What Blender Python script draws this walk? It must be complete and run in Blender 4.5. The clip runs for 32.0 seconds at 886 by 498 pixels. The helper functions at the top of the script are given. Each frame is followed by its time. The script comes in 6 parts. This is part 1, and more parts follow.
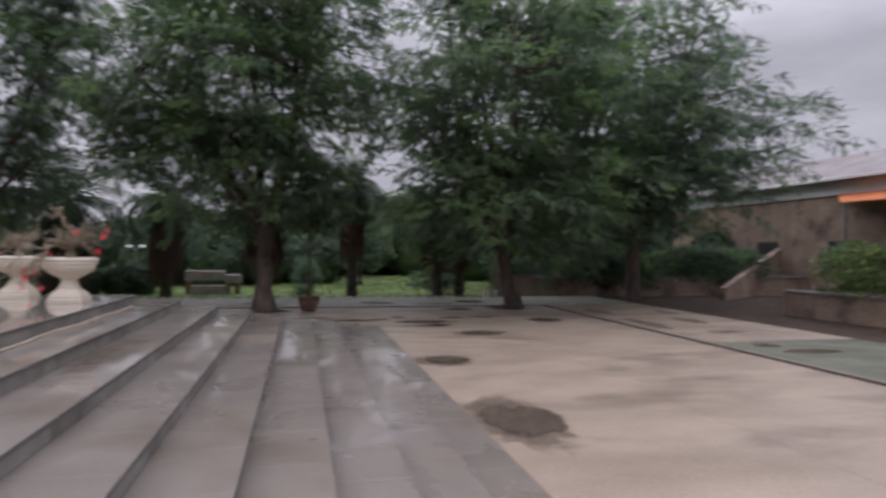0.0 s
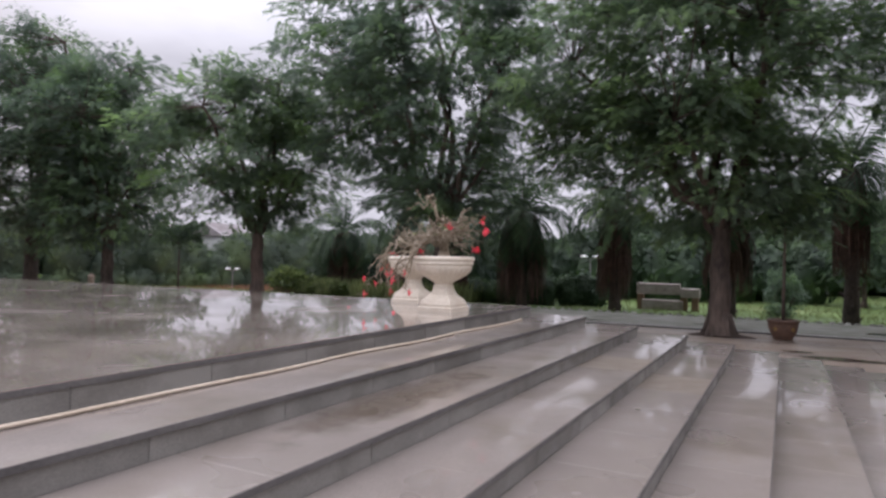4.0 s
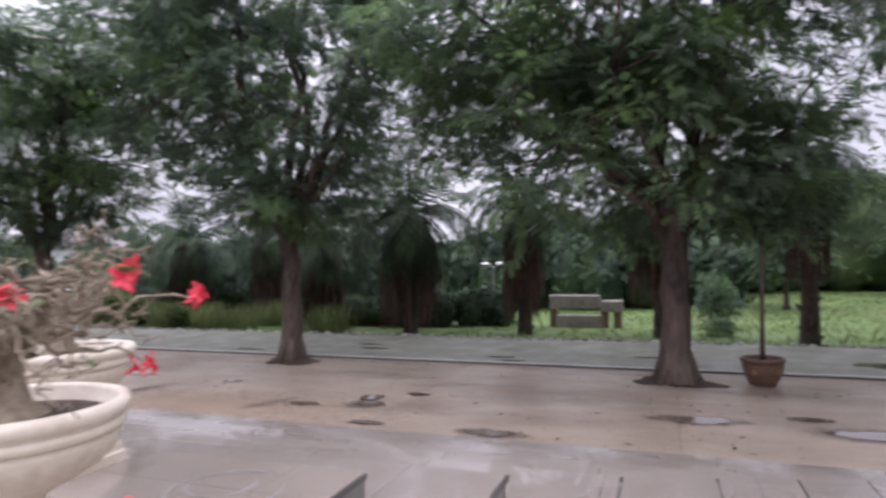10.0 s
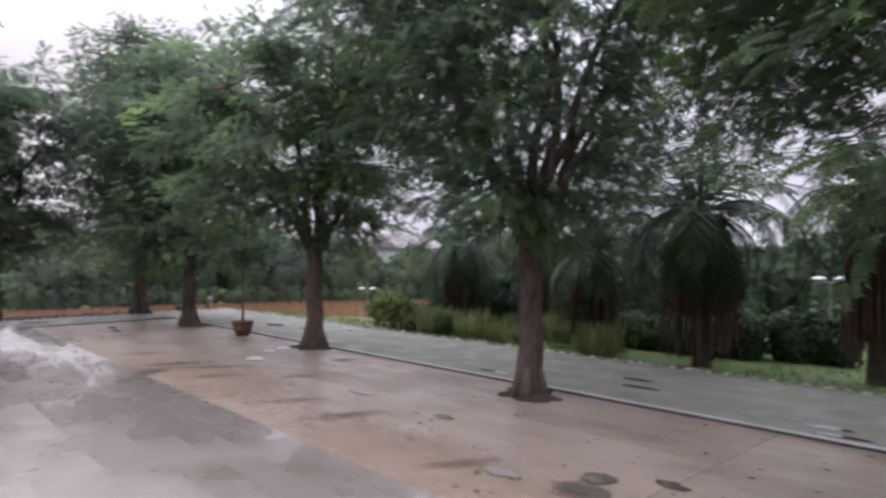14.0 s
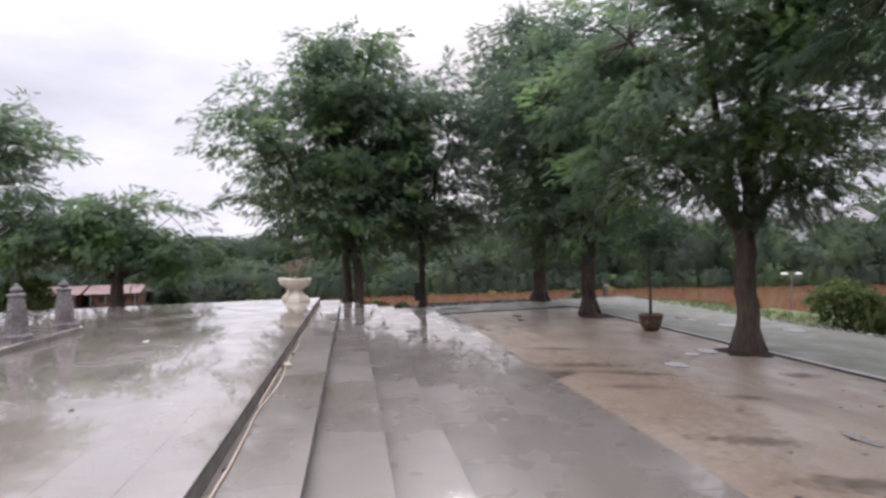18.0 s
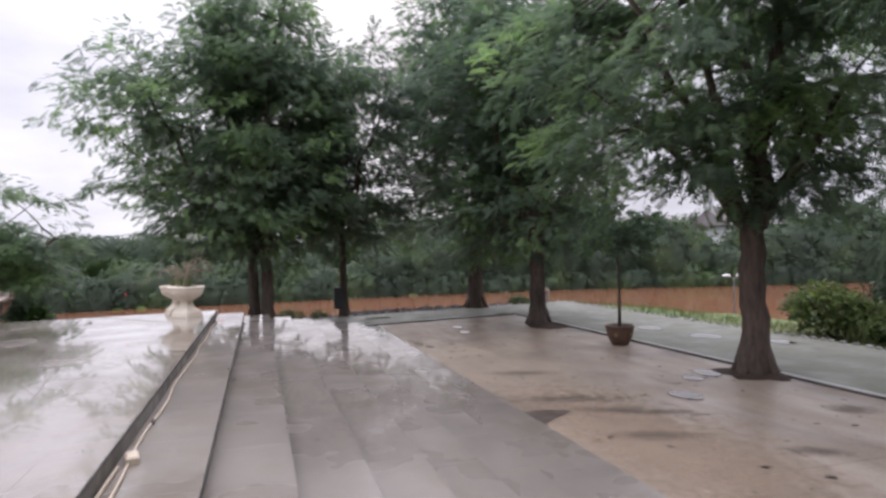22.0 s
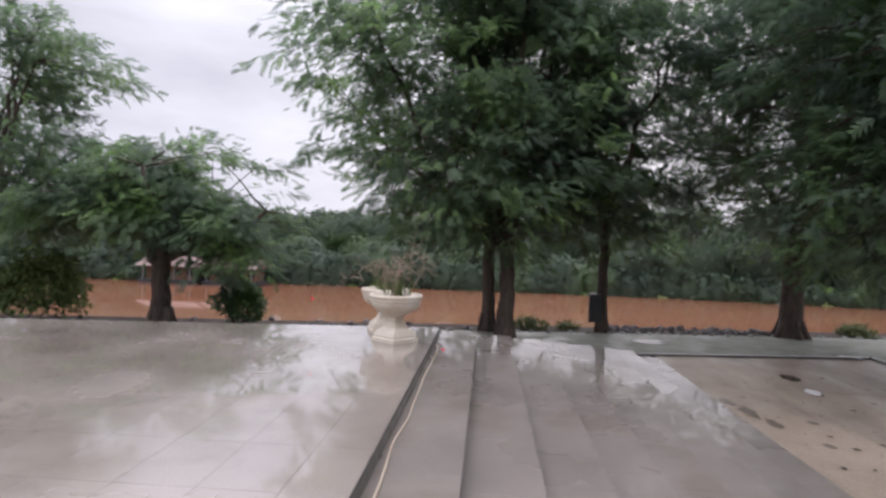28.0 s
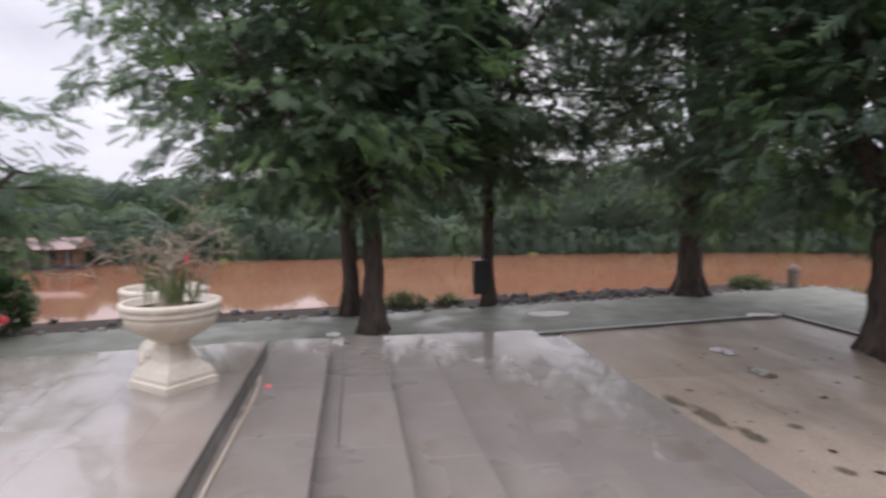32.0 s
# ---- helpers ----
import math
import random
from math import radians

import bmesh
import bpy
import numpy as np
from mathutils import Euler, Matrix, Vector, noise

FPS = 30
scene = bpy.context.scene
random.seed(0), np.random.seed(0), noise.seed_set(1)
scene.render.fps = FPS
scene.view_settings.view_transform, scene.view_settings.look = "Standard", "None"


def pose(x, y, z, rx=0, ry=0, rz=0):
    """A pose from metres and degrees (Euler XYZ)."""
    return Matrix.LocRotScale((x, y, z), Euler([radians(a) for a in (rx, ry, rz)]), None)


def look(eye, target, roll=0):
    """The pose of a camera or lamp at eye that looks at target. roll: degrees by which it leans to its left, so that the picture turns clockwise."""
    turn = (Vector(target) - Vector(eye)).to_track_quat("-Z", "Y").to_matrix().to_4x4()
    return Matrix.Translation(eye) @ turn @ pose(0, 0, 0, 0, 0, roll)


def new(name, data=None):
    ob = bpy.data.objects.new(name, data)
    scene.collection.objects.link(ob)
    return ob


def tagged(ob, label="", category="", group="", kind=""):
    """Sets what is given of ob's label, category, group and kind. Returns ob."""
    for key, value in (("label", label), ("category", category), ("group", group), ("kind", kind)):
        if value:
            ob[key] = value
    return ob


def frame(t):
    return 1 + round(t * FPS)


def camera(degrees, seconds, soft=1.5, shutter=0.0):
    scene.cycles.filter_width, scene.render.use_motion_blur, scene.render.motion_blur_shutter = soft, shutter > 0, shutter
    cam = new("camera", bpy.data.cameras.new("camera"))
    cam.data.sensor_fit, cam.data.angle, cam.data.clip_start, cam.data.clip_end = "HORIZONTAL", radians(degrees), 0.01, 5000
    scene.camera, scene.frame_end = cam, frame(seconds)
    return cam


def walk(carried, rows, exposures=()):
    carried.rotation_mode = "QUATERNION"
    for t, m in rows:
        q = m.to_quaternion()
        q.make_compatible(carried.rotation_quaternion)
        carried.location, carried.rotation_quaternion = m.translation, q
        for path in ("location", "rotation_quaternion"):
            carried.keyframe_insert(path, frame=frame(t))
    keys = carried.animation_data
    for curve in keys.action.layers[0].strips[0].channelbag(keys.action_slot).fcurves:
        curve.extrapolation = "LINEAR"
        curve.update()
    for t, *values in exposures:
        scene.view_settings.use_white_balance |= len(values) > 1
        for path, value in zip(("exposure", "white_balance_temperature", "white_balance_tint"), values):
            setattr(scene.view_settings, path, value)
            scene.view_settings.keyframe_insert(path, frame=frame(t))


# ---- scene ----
cam = camera(70.4, 32.0, soft=2.7, shutter=0.35)
PATH = [
    (0, (2.78, -11.79, 2.022), (3.22, -9.839, 2.027), 0.6),
    (0.5, (2.927, -11.433, 1.848), (2.9, -9.433, 1.858), -0.9),
    (1, (3.143, -11.067, 1.877), (2.829, -9.092, 1.873), 0.6),
    (1.5, (3.126, -10.596, 1.8), (2.633, -8.658, 1.803), 0.2),
    (2, (3.126, -10.074, 1.794), (2.42, -8.203, 1.803), 0.0),
    (2.5, (3.122, -9.665, 1.808), (2.359, -7.817, 1.826), -0.2),
    (3, (3.196, -9.221, 1.864), (2.382, -7.395, 1.876), 0.5),
    (3.5, (3.134, -8.717, 1.826), (2.219, -6.94, 1.852), 0.4),
    (5.5, (2.963, -6.629, 1.828), (1.922, -4.921, 1.859), 2.5),
    (6, (2.722, -6.087, 1.866), (1.598, -4.433, 1.885), 2.9),
    (6.5, (2.575, -5.736, 1.979), (1.351, -4.155, 1.994), 2.0),
    (7, (2.386, -5.322, 1.989), (1.019, -3.863, 2.019), -0.0),
    (7.5, (2.15, -4.97, 1.99), (0.748, -3.545, 2.035), -1.6),
    (8, (1.961, -4.67, 2.108), (0.555, -3.249, 2.159), -2.2),
    (8.5, (1.812, -4.251, 2.127), (0.407, -2.829, 2.181), -1.7),
    (9, (1.626, -3.839, 2.125), (0.264, -2.375, 2.177), -1.5),
    (9.5, (1.55, -3.463, 2.263), (0.477, -1.776, 2.312), -1.5),
    (10, (1.521, -2.972, 2.315), (0.847, -1.09, 2.346), -1.0),
    (10.5, (1.528, -2.586, 2.332), (1.227, -0.609, 2.362), -0.8),
    (11, (1.507, -2.174, 2.292), (1.603, -0.176, 2.328), 0.3),
    (11.5, (1.508, -1.779, 2.28), (1.672, 0.214, 2.302), 1.0),
    (12, (1.407, -1.402, 2.301), (1.208, 0.587, 2.346), 0.5),
    (12.5, (1.354, -1.107, 2.272), (0.602, 0.745, 2.337), 0.4),
    (13, (1.299, -0.626, 2.243), (0.232, 1.063, 2.309), -0.3),
    (14, (0.954, 0.342, 2.475), (-0.523, 1.689, 2.521), 0.3),
    (15, (0.467, 0.754, 2.454), (-1.379, 1.524, 2.477), 0.7),
    (17.5, (-1.372, 0.926, 2.532), (-3.35, 1.224, 2.539), -1.9),
    (18, (-1.862, 0.953, 2.53), (-3.84, 1.246, 2.536), -1.5),
    (18.5, (-2.291, 0.944, 2.518), (-4.27, 1.233, 2.52), -1.2),
    (19, (-2.761, 0.968, 2.495), (-4.734, 1.298, 2.492), -0.9),
    (19.5, (-3.213, 0.985, 2.495), (-5.184, 1.324, 2.488), -0.7),
    (20, (-3.629, 0.978, 2.506), (-5.596, 1.342, 2.504), -0.7),
    (20.5, (-4.117, 1.049, 2.508), (-6.067, 1.494, 2.502), -1.0),
    (21, (-4.57, 1.028, 2.501), (-6.492, 1.583, 2.492), -0.8),
    (21.5, (-4.975, 1.05, 2.501), (-6.887, 1.637, 2.497), -1.0),
    (22, (-5.4, 0.998, 2.501), (-7.319, 1.562, 2.505), -1.5),
    (22.5, (-5.848, 0.956, 2.501), (-7.767, 1.519, 2.506), -1.0),
    (23, (-6.367, 1.07, 2.513), (-8.243, 1.763, 2.509), -0.6),
    (23.5, (-6.755, 1.05, 2.546), (-8.488, 2.05, 2.543), -0.4),
    (24, (-7.196, 1.007, 2.568), (-8.831, 2.159, 2.548), -0.5),
    (24.5, (-7.658, 0.989, 2.575), (-9.336, 2.078, 2.557), -1.3),
    (25, (-8.125, 1.026, 2.556), (-9.958, 1.826, 2.536), -2.1),
    (25.5, (-8.622, 0.934, 2.542), (-10.592, 1.276, 2.543), -3.3),
    (26, (-9.17, 0.825, 2.561), (-11.166, 0.956, 2.565), -1.7),
    (28.5, (-11.767, 0.716, 2.713), (-13.758, 0.535, 2.665), 1.7),
    (29, (-12.17, 0.676, 2.69), (-14.155, 0.442, 2.645), 1.3),
    (29.5, (-12.536, 0.64, 2.699), (-14.514, 0.348, 2.661), 1.3),
    (30, (-12.929, 0.655, 2.77), (-14.907, 0.36, 2.721), 1.0),
    (30.5, (-13.436, 0.711, 2.75), (-15.418, 0.464, 2.665), 0.4),
    (31, (-14.011, 0.698, 2.668), (-16.002, 0.538, 2.563), -1.5),
    (31.5, (-14.58, 0.722, 2.686), (-16.573, 0.655, 2.531), -1.1),
    (32, (-14.991, 0.878, 2.618), (-16.965, 1.162, 2.462), -0.4),
]
EXPOSURES = [(0, 0.02), (1, 0.17), (2, 0.34), (3, 0.39), (6, 0.53), (7, 0.53), (9, 0.5), (10.2, 1.02), (11, 1.76), (12, 1.57), (13, 0.72), (15, 0.66), (18, 0.58), (22, 0.61),
             (23.3, 0.67), (24.2, 1.05), (25.3, 0.52), (26, 0.57), (28, 0.52), (30, 0.49), (32, 0.62)]
WHITES = [(0, 6030, 16), (8, 5930, 19), (16, 6020, 15), (22.5, 5950, 17), (26.5, 6020, 14)]
EXPOSURES = [(t, stops, *[w[1:] for w in WHITES if t >= w[0]][-1]) for t, stops in EXPOSURES]
walk(cam, [(t, look(eye, target, roll)) for t, eye, target, roll in PATH], EXPOSURES)

# ---- world and sun: a low, bright overcast ----
world = bpy.data.worlds.new("overcast")
scene.world = world
world.use_nodes = True
wn = world.node_tree
wn.nodes.clear()
w_out = wn.nodes.new("ShaderNodeOutputWorld")
w_bg = wn.nodes.new("ShaderNodeBackground")
w_sky = wn.nodes.new("ShaderNodeTexSky")
w_sky.sky_type, w_sky.sun_disc = "NISHITA", False
w_sky.sun_elevation, w_sky.sun_rotation = radians(24), radians(-80)
w_sky.dust_density = 4.0
w_dim = wn.nodes.new("ShaderNodeVectorMath")
w_dim.operation = "SCALE"
w_dim.inputs["Scale"].default_value = 0.1
w_co = wn.nodes.new("ShaderNodeTexCoord")
w_map = wn.nodes.new("ShaderNodeMapping")
w_map.inputs["Scale"].default_value = (1.6, 1.6, 5.0)
w_noise = wn.nodes.new("ShaderNodeTexNoise")
w_noise.inputs["Scale"].default_value = 1.7
w_noise.inputs["Detail"].default_value = 5
w_noise.inputs["Roughness"].default_value = 0.55
w_ramp = wn.nodes.new("ShaderNodeValToRGB")
w_ramp.color_ramp.elements[0].position, w_ramp.color_ramp.elements[1].position = 0.3, 0.68
w_ramp.color_ramp.elements[0].color = (0.645, 0.625, 0.665, 1)
w_ramp.color_ramp.elements[1].color = (0.935, 0.905, 0.93, 1)
w_mix = wn.nodes.new("ShaderNodeMix")
w_mix.data_type = "RGBA"
w_mix.inputs["Factor"].default_value = 0.96
wn.links.new(w_co.outputs["Generated"], w_map.inputs["Vector"])
wn.links.new(w_map.outputs["Vector"], w_noise.inputs["Vector"])
wn.links.new(w_noise.outputs["Fac"], w_ramp.inputs["Fac"])
wn.links.new(w_sky.outputs["Color"], w_dim.inputs[0])
wn.links.new(w_dim.outputs["Vector"], w_mix.inputs["A"])
wn.links.new(w_ramp.outputs["Color"], w_mix.inputs["B"])
# an overcast sky is about three times brighter overhead than at the horizon
w_sep = wn.nodes.new("ShaderNodeSeparateXYZ")
w_grad = wn.nodes.new("ShaderNodeMapRange")
w_grad.inputs["From Min"].default_value, w_grad.inputs["From Max"].default_value = 0.28, 0.9
w_grad.inputs["To Min"].default_value, w_grad.inputs["To Max"].default_value = 0.71, 2.95
# the cloud is brighter round the low western sun
w_dot = wn.nodes.new("ShaderNodeVectorMath")
w_dot.operation = "DOT_PRODUCT"
w_dot.inputs[1].default_value = Vector((-0.94, -0.3, 0.13)).normalized()
w_glow = wn.nodes.new("ShaderNodeMapRange")
w_glow.interpolation_type = "SMOOTHSTEP"
w_glow.inputs["From Min"].default_value, w_glow.inputs["From Max"].default_value = 0.9, 1.0
w_glow.inputs["To Min"].default_value, w_glow.inputs["To Max"].default_value = 1.0, 1.22
w_both = wn.nodes.new("ShaderNodeMath")
w_both.operation = "MULTIPLY"
w_mul = wn.nodes.new("ShaderNodeVectorMath")
w_mul.operation = "SCALE"
wn.links.new(w_co.outputs["Generated"], w_sep.inputs["Vector"])
wn.links.new(w_sep.outputs["Z"], w_grad.inputs["Value"])
wn.links.new(w_mix.outputs["Result"], w_mul.inputs[0])
wn.links.new(w_co.outputs["Generated"], w_dot.inputs[0])
wn.links.new(w_dot.outputs["Value"], w_glow.inputs["Value"])
wn.links.new(w_grad.outputs["Result"], w_both.inputs[0])
wn.links.new(w_glow.outputs["Result"], w_both.inputs[1])
wn.links.new(w_both.outputs[0], w_mul.inputs["Scale"])
wn.links.new(w_mul.outputs["Vector"], w_bg.inputs["Color"])
wn.links.new(w_bg.outputs["Background"], w_out.inputs["Surface"])
w_bg.inputs["Strength"].default_value = 0.9

sun_data = bpy.data.lights.new("sun", "SUN")
sun_data.energy, sun_data.angle, sun_data.color = 0.6, radians(25), (1.0, 0.95, 0.9)
sun = new("sun", sun_data)
sun.matrix_world = look((-60, 8, 40), (0, 0, 0))


# ---- materials ----
def material(name, dark, light, rough=(0.5, 0.8), fine=40.0, coarse=1.2, bump=0.15, bump_scale=None, spec=0.4,
             per_piece=0.0, metal=0.0, wet=0.0, stretch=(1, 1, 1), patch=None, patch_scale=0.5, coat=0.0, coat_rough=0.01, soft_edge=None):
    """A mottled surface: two noises mix two colours, a third sets the gloss; patch: (colour, amount) of stains."""
    m = bpy.data.materials.new(name)
    m.use_nodes = True
    t = m.node_tree
    n, link = t.nodes, t.links.new
    b = n["Principled BSDF"]
    b.inputs["Metallic"].default_value = metal
    b.inputs["Specular IOR Level"].default_value = spec
    b.inputs["Coat Weight"].default_value = coat
    b.inputs["Coat IOR"].default_value, b.inputs["Coat Roughness"].default_value = 1.36, coat_rough
    co = n.new("ShaderNodeTexCoord")
    mp = n.new("ShaderNodeMapping")
    mp.inputs["Scale"].default_value = stretch
    geo = n.new("ShaderNodeNewGeometry")
    link(geo.outputs["Position"], mp.inputs["Vector"])

    def noise_tex(scale, detail=4, rough_=0.55):
        x = n.new("ShaderNodeTexNoise")
        x.inputs["Scale"].default_value, x.inputs["Detail"].default_value = scale, detail
        x.inputs["Roughness"].default_value = rough_
        link(mp.outputs["Vector"], x.inputs["Vector"])
        return x.outputs["Fac"]

    def math_node(op, a, c):
        x = n.new("ShaderNodeMath")
        x.operation = op
        for k, v in enumerate((a, c)):
            if isinstance(v, (int, float)):
                x.inputs[k].default_value = v
            else:
                link(v, x.inputs[k])
        return x.outputs[0]

    f, c = noise_tex(fine, 5), noise_tex(coarse, 4)
    both = math_node("ADD", math_node("MULTIPLY", f, 0.5), math_node("MULTIPLY", c, 0.5))
    if per_piece:
        info = n.new("ShaderNodeObjectInfo")
        both = math_node("ADD", both, math_node("MULTIPLY", math_node("SUBTRACT", info.outputs["Random"], 0.5), per_piece))
    ramp = n.new("ShaderNodeValToRGB")
    ramp.color_ramp.elements[0].position, ramp.color_ramp.elements[1].position = 0.36, 0.64
    ramp.color_ramp.elements[0].color, ramp.color_ramp.elements[1].color = (*dark, 1), (*light, 1)
    link(both, ramp.inputs["Fac"])
    colour = ramp.outputs["Color"]
    if patch:
        pr = n.new("ShaderNodeValToRGB")
        pr.color_ramp.elements[0].position, pr.color_ramp.elements[1].position = 0.52, 0.66
        pr.color_ramp.elements[0].color, pr.color_ramp.elements[1].color = (0, 0, 0, 1), (patch[1], patch[1], patch[1], 1)
        link(noise_tex(patch_scale, 5, 0.6), pr.inputs["Fac"])
        mx = n.new("ShaderNodeMix")
        mx.data_type = "RGBA"
        mx.inputs["B"].default_value = (*patch[0], 1)
        link(pr.outputs["Color"], mx.inputs["Factor"])
        link(colour, mx.inputs["A"])
        colour = mx.outputs["Result"]
    link(colour, b.inputs["Base Color"])
    rr = n.new("ShaderNodeMapRange")
    rr.interpolation_type = "SMOOTHSTEP"
    rr.inputs["From Min"].default_value, rr.inputs["From Max"].default_value = 0.3, 0.7
    rr.inputs["To Min"].default_value, rr.inputs["To Max"].default_value = rough
    link(noise_tex(coarse * 1.7, 5) if not wet else noise_tex(wet, 3), rr.inputs["Value"])
    link(rr.outputs["Result"], b.inputs["Roughness"])
    if coat:  # the water film has thin and dry places
        film = n.new("ShaderNodeMapRange")
        film.interpolation_type = "SMOOTHSTEP"
        film.inputs["From Min"].default_value, film.inputs["From Max"].default_value = 0.3, 0.64
        film.inputs["To Min"].default_value, film.inputs["To Max"].default_value = coat * 0.6, coat
        link(noise_tex(1.15, 6, 0.62), film.inputs["Value"])
        link(film.outputs["Result"], b.inputs["Coat Weight"])
    if soft_edge:  # the patch thins out towards an uneven outline
        sep, mid = n.new("ShaderNodeSeparateXYZ"), n.new("ShaderNodeCombineXYZ")
        link(co.outputs["Generated"], sep.inputs[0])
        for axis in "XY":
            link(math_node("MULTIPLY", math_node("SUBTRACT", sep.outputs[axis], 0.5), 2.0), mid.inputs[axis])
        dist = n.new("ShaderNodeVectorMath")
        dist.operation = "LENGTH"
        link(mid.outputs[0], dist.inputs[0])
        edge = math_node("ADD", dist.outputs["Value"], math_node("MULTIPLY", math_node("SUBTRACT", noise_tex(5.0, 4), 0.5), soft_edge[2]))
        cover = n.new("ShaderNodeMapRange")
        cover.interpolation_type = "SMOOTHSTEP"
        cover.inputs["From Min"].default_value, cover.inputs["From Max"].default_value = soft_edge[:2]
        cover.inputs["To Min"].default_value, cover.inputs["To Max"].default_value = soft_edge[3], 0.0
        link(edge, cover.inputs["Value"])
        link(cover.outputs["Result"], b.inputs["Alpha"])
    if bump:
        bp = n.new("ShaderNodeBump")
        bp.inputs["Strength"].default_value, bp.inputs["Distance"].default_value = bump, 0.02
        link(noise_tex(bump_scale or fine, 5, 0.6), bp.inputs["Height"])
        link(bp.outputs["Normal"], b.inputs["Normal"])
    return m


def leaf_material(name, dark, light, through_light=0.35, rough=0.6, spread=0.9, single=0.3):
    m = bpy.data.materials.new(name)
    m.use_nodes = True
    t = m.node_tree
    n, link = t.nodes, t.links.new
    b, out = n["Principled BSDF"], n["Material Output"]
    geo = n.new("ShaderNodeNewGeometry")
    ns = n.new("ShaderNodeTexNoise")
    ns.inputs["Scale"].default_value, ns.inputs["Detail"].default_value = spread, 4
    link(geo.outputs["Position"], ns.inputs["Vector"])
    ad = n.new("ShaderNodeMath")
    ad.operation = "MULTIPLY_ADD"
    link(geo.outputs["Random Per Island"], ad.inputs[0])
    ad.inputs[1].default_value = single
    link(ns.outputs["Fac"], ad.inputs[2])
    rp = n.new("ShaderNodeValToRGB")
    rp.color_ramp.elements[0].position, rp.color_ramp.elements[1].position = 0.36 + single * 0.25, 0.64 + single * 0.9
    rp.color_ramp.elements[0].color, rp.color_ramp.elements[1].color = (*dark, 1), (*light, 1)
    mid = rp.color_ramp.elements.new(rp.color_ramp.elements[0].position * 0.4 + rp.color_ramp.elements[1].position * 0.6)
    mid.color = (*[a * 0.68 + c * 0.32 for a, c in zip(dark, light)], 1)
    link(ad.outputs[0], rp.inputs["Fac"])
    link(rp.outputs["Color"], b.inputs["Base Color"])
    b.inputs["Roughness"].default_value = rough
    b.inputs["Specular IOR Level"].default_value = 0.4
    tr = n.new("ShaderNodeBsdfTranslucent")
    link(rp.outputs["Color"], tr.inputs["Color"])
    mx = n.new("ShaderNodeMixShader")
    mx.inputs["Fac"].default_value = through_light
    link(b.outputs["BSDF"], mx.inputs[1])
    link(tr.outputs["BSDF"], mx.inputs[2])
    link(mx.outputs["Shader"], out.inputs["Surface"])
    return m


GRANITE = material("polished_granite", (0.206, 0.174, 0.148), (0.3, 0.255, 0.218), (0.06, 0.3), 90, 0.7, 0.0, spec=0.45, per_piece=0.06, wet=0.8, coat=0.95, patch=((0.165, 0.135, 0.106), 0.4), patch_scale=1.3)
TREAD = material("tread_granite", (0.166, 0.142, 0.124), (0.262, 0.227, 0.199), (0.2, 0.42), 110, 0.8, 0.02, spec=0.25, per_piece=0.03, wet=0.7, coat=0.95, patch=((0.133, 0.108, 0.079), 0.6), patch_scale=0.8)
BROWNTILE = material("dry_brown_granite", (0.137, 0.114, 0.09), (0.183, 0.154, 0.123), (0.3, 0.6), 90, 1.5, 0.03)
MUD = material("brown_mud_film", (0.091, 0.071, 0.051), (0.149, 0.118, 0.087), (0.15, 0.45), 40, 2.0, 0.03, soft_edge=(0.2, 1.0, 1.2, 0.7))
RINGMARK = material("pale_ring_mark", (0.141, 0.13, 0.119), (0.224, 0.207, 0.191), (0.3, 0.6), 40, 6, 0.0)
EDGE = material("dark_granite_edge", (0.071, 0.066, 0.064), (0.141, 0.133, 0.126), (0.4, 0.7), 60, 2.5, 0.05)
RISER = material("riser_granite", (0.137, 0.129, 0.115), (0.249, 0.236, 0.212), (0.3, 0.6), 120, 2.0, 0.06, per_piece=0.25, patch=((0.1, 0.087, 0.071), 0.5), patch_scale=1.6)
GROUT = material("dark_grout", (0.083, 0.079, 0.075), (0.158, 0.149, 0.141), (0.6, 0.9), 50, 2.0, 0.1)
CONCRETE = material("damp_pink_concrete", (0.203, 0.156, 0.116), (0.361, 0.288, 0.222), (0.35, 0.8), 30, 0.55, 0.14, spec=0.3, per_piece=0.06, patch=((0.137, 0.103, 0.081), 0.7), patch_scale=0.5, stretch=(0.6, 1.3, 1), coat=0.35, coat_rough=0.28)
WALKWAY = material("green_grey_concrete", (0.17, 0.17, 0.138), (0.248, 0.245, 0.203), (0.5, 0.88), 40, 0.8, 0.1, spec=0.25, patch=((0.1, 0.104, 0.087), 0.55), patch_scale=0.8)
MOSSWALK = material("mossy_green_concrete", (0.087, 0.093, 0.066), (0.154, 0.155, 0.118), (0.55, 0.9), 30, 0.7, 0.12, spec=0.18, patch=((0.075, 0.083, 0.054), 0.6), patch_scale=0.5)
JOINT = material("worn_mortar", (0.133, 0.108, 0.087), (0.249, 0.207, 0.17), (0.6, 0.9), 40, 1.2, 0.1)
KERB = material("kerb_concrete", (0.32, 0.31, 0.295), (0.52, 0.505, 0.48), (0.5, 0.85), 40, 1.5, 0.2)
KERBDARK = material("dark_kerb_face", (0.03, 0.03, 0.028), (0.09, 0.085, 0.075), (0.6, 0.9), 30, 1.5, 0.3)
SOIL = material("wet_soil", (0.03, 0.022, 0.018), (0.085, 0.06, 0.045), (0.75, 0.95), 18, 1.5, 0.6, spec=0.15)
GRASSLAND = material("grassy_ground", (0.05, 0.09, 0.02), (0.13, 0.2, 0.045), (0.7, 0.95), 9, 0.25, 0.5, patch=((0.17, 0.12, 0.06), 0.6), patch_scale=0.12)
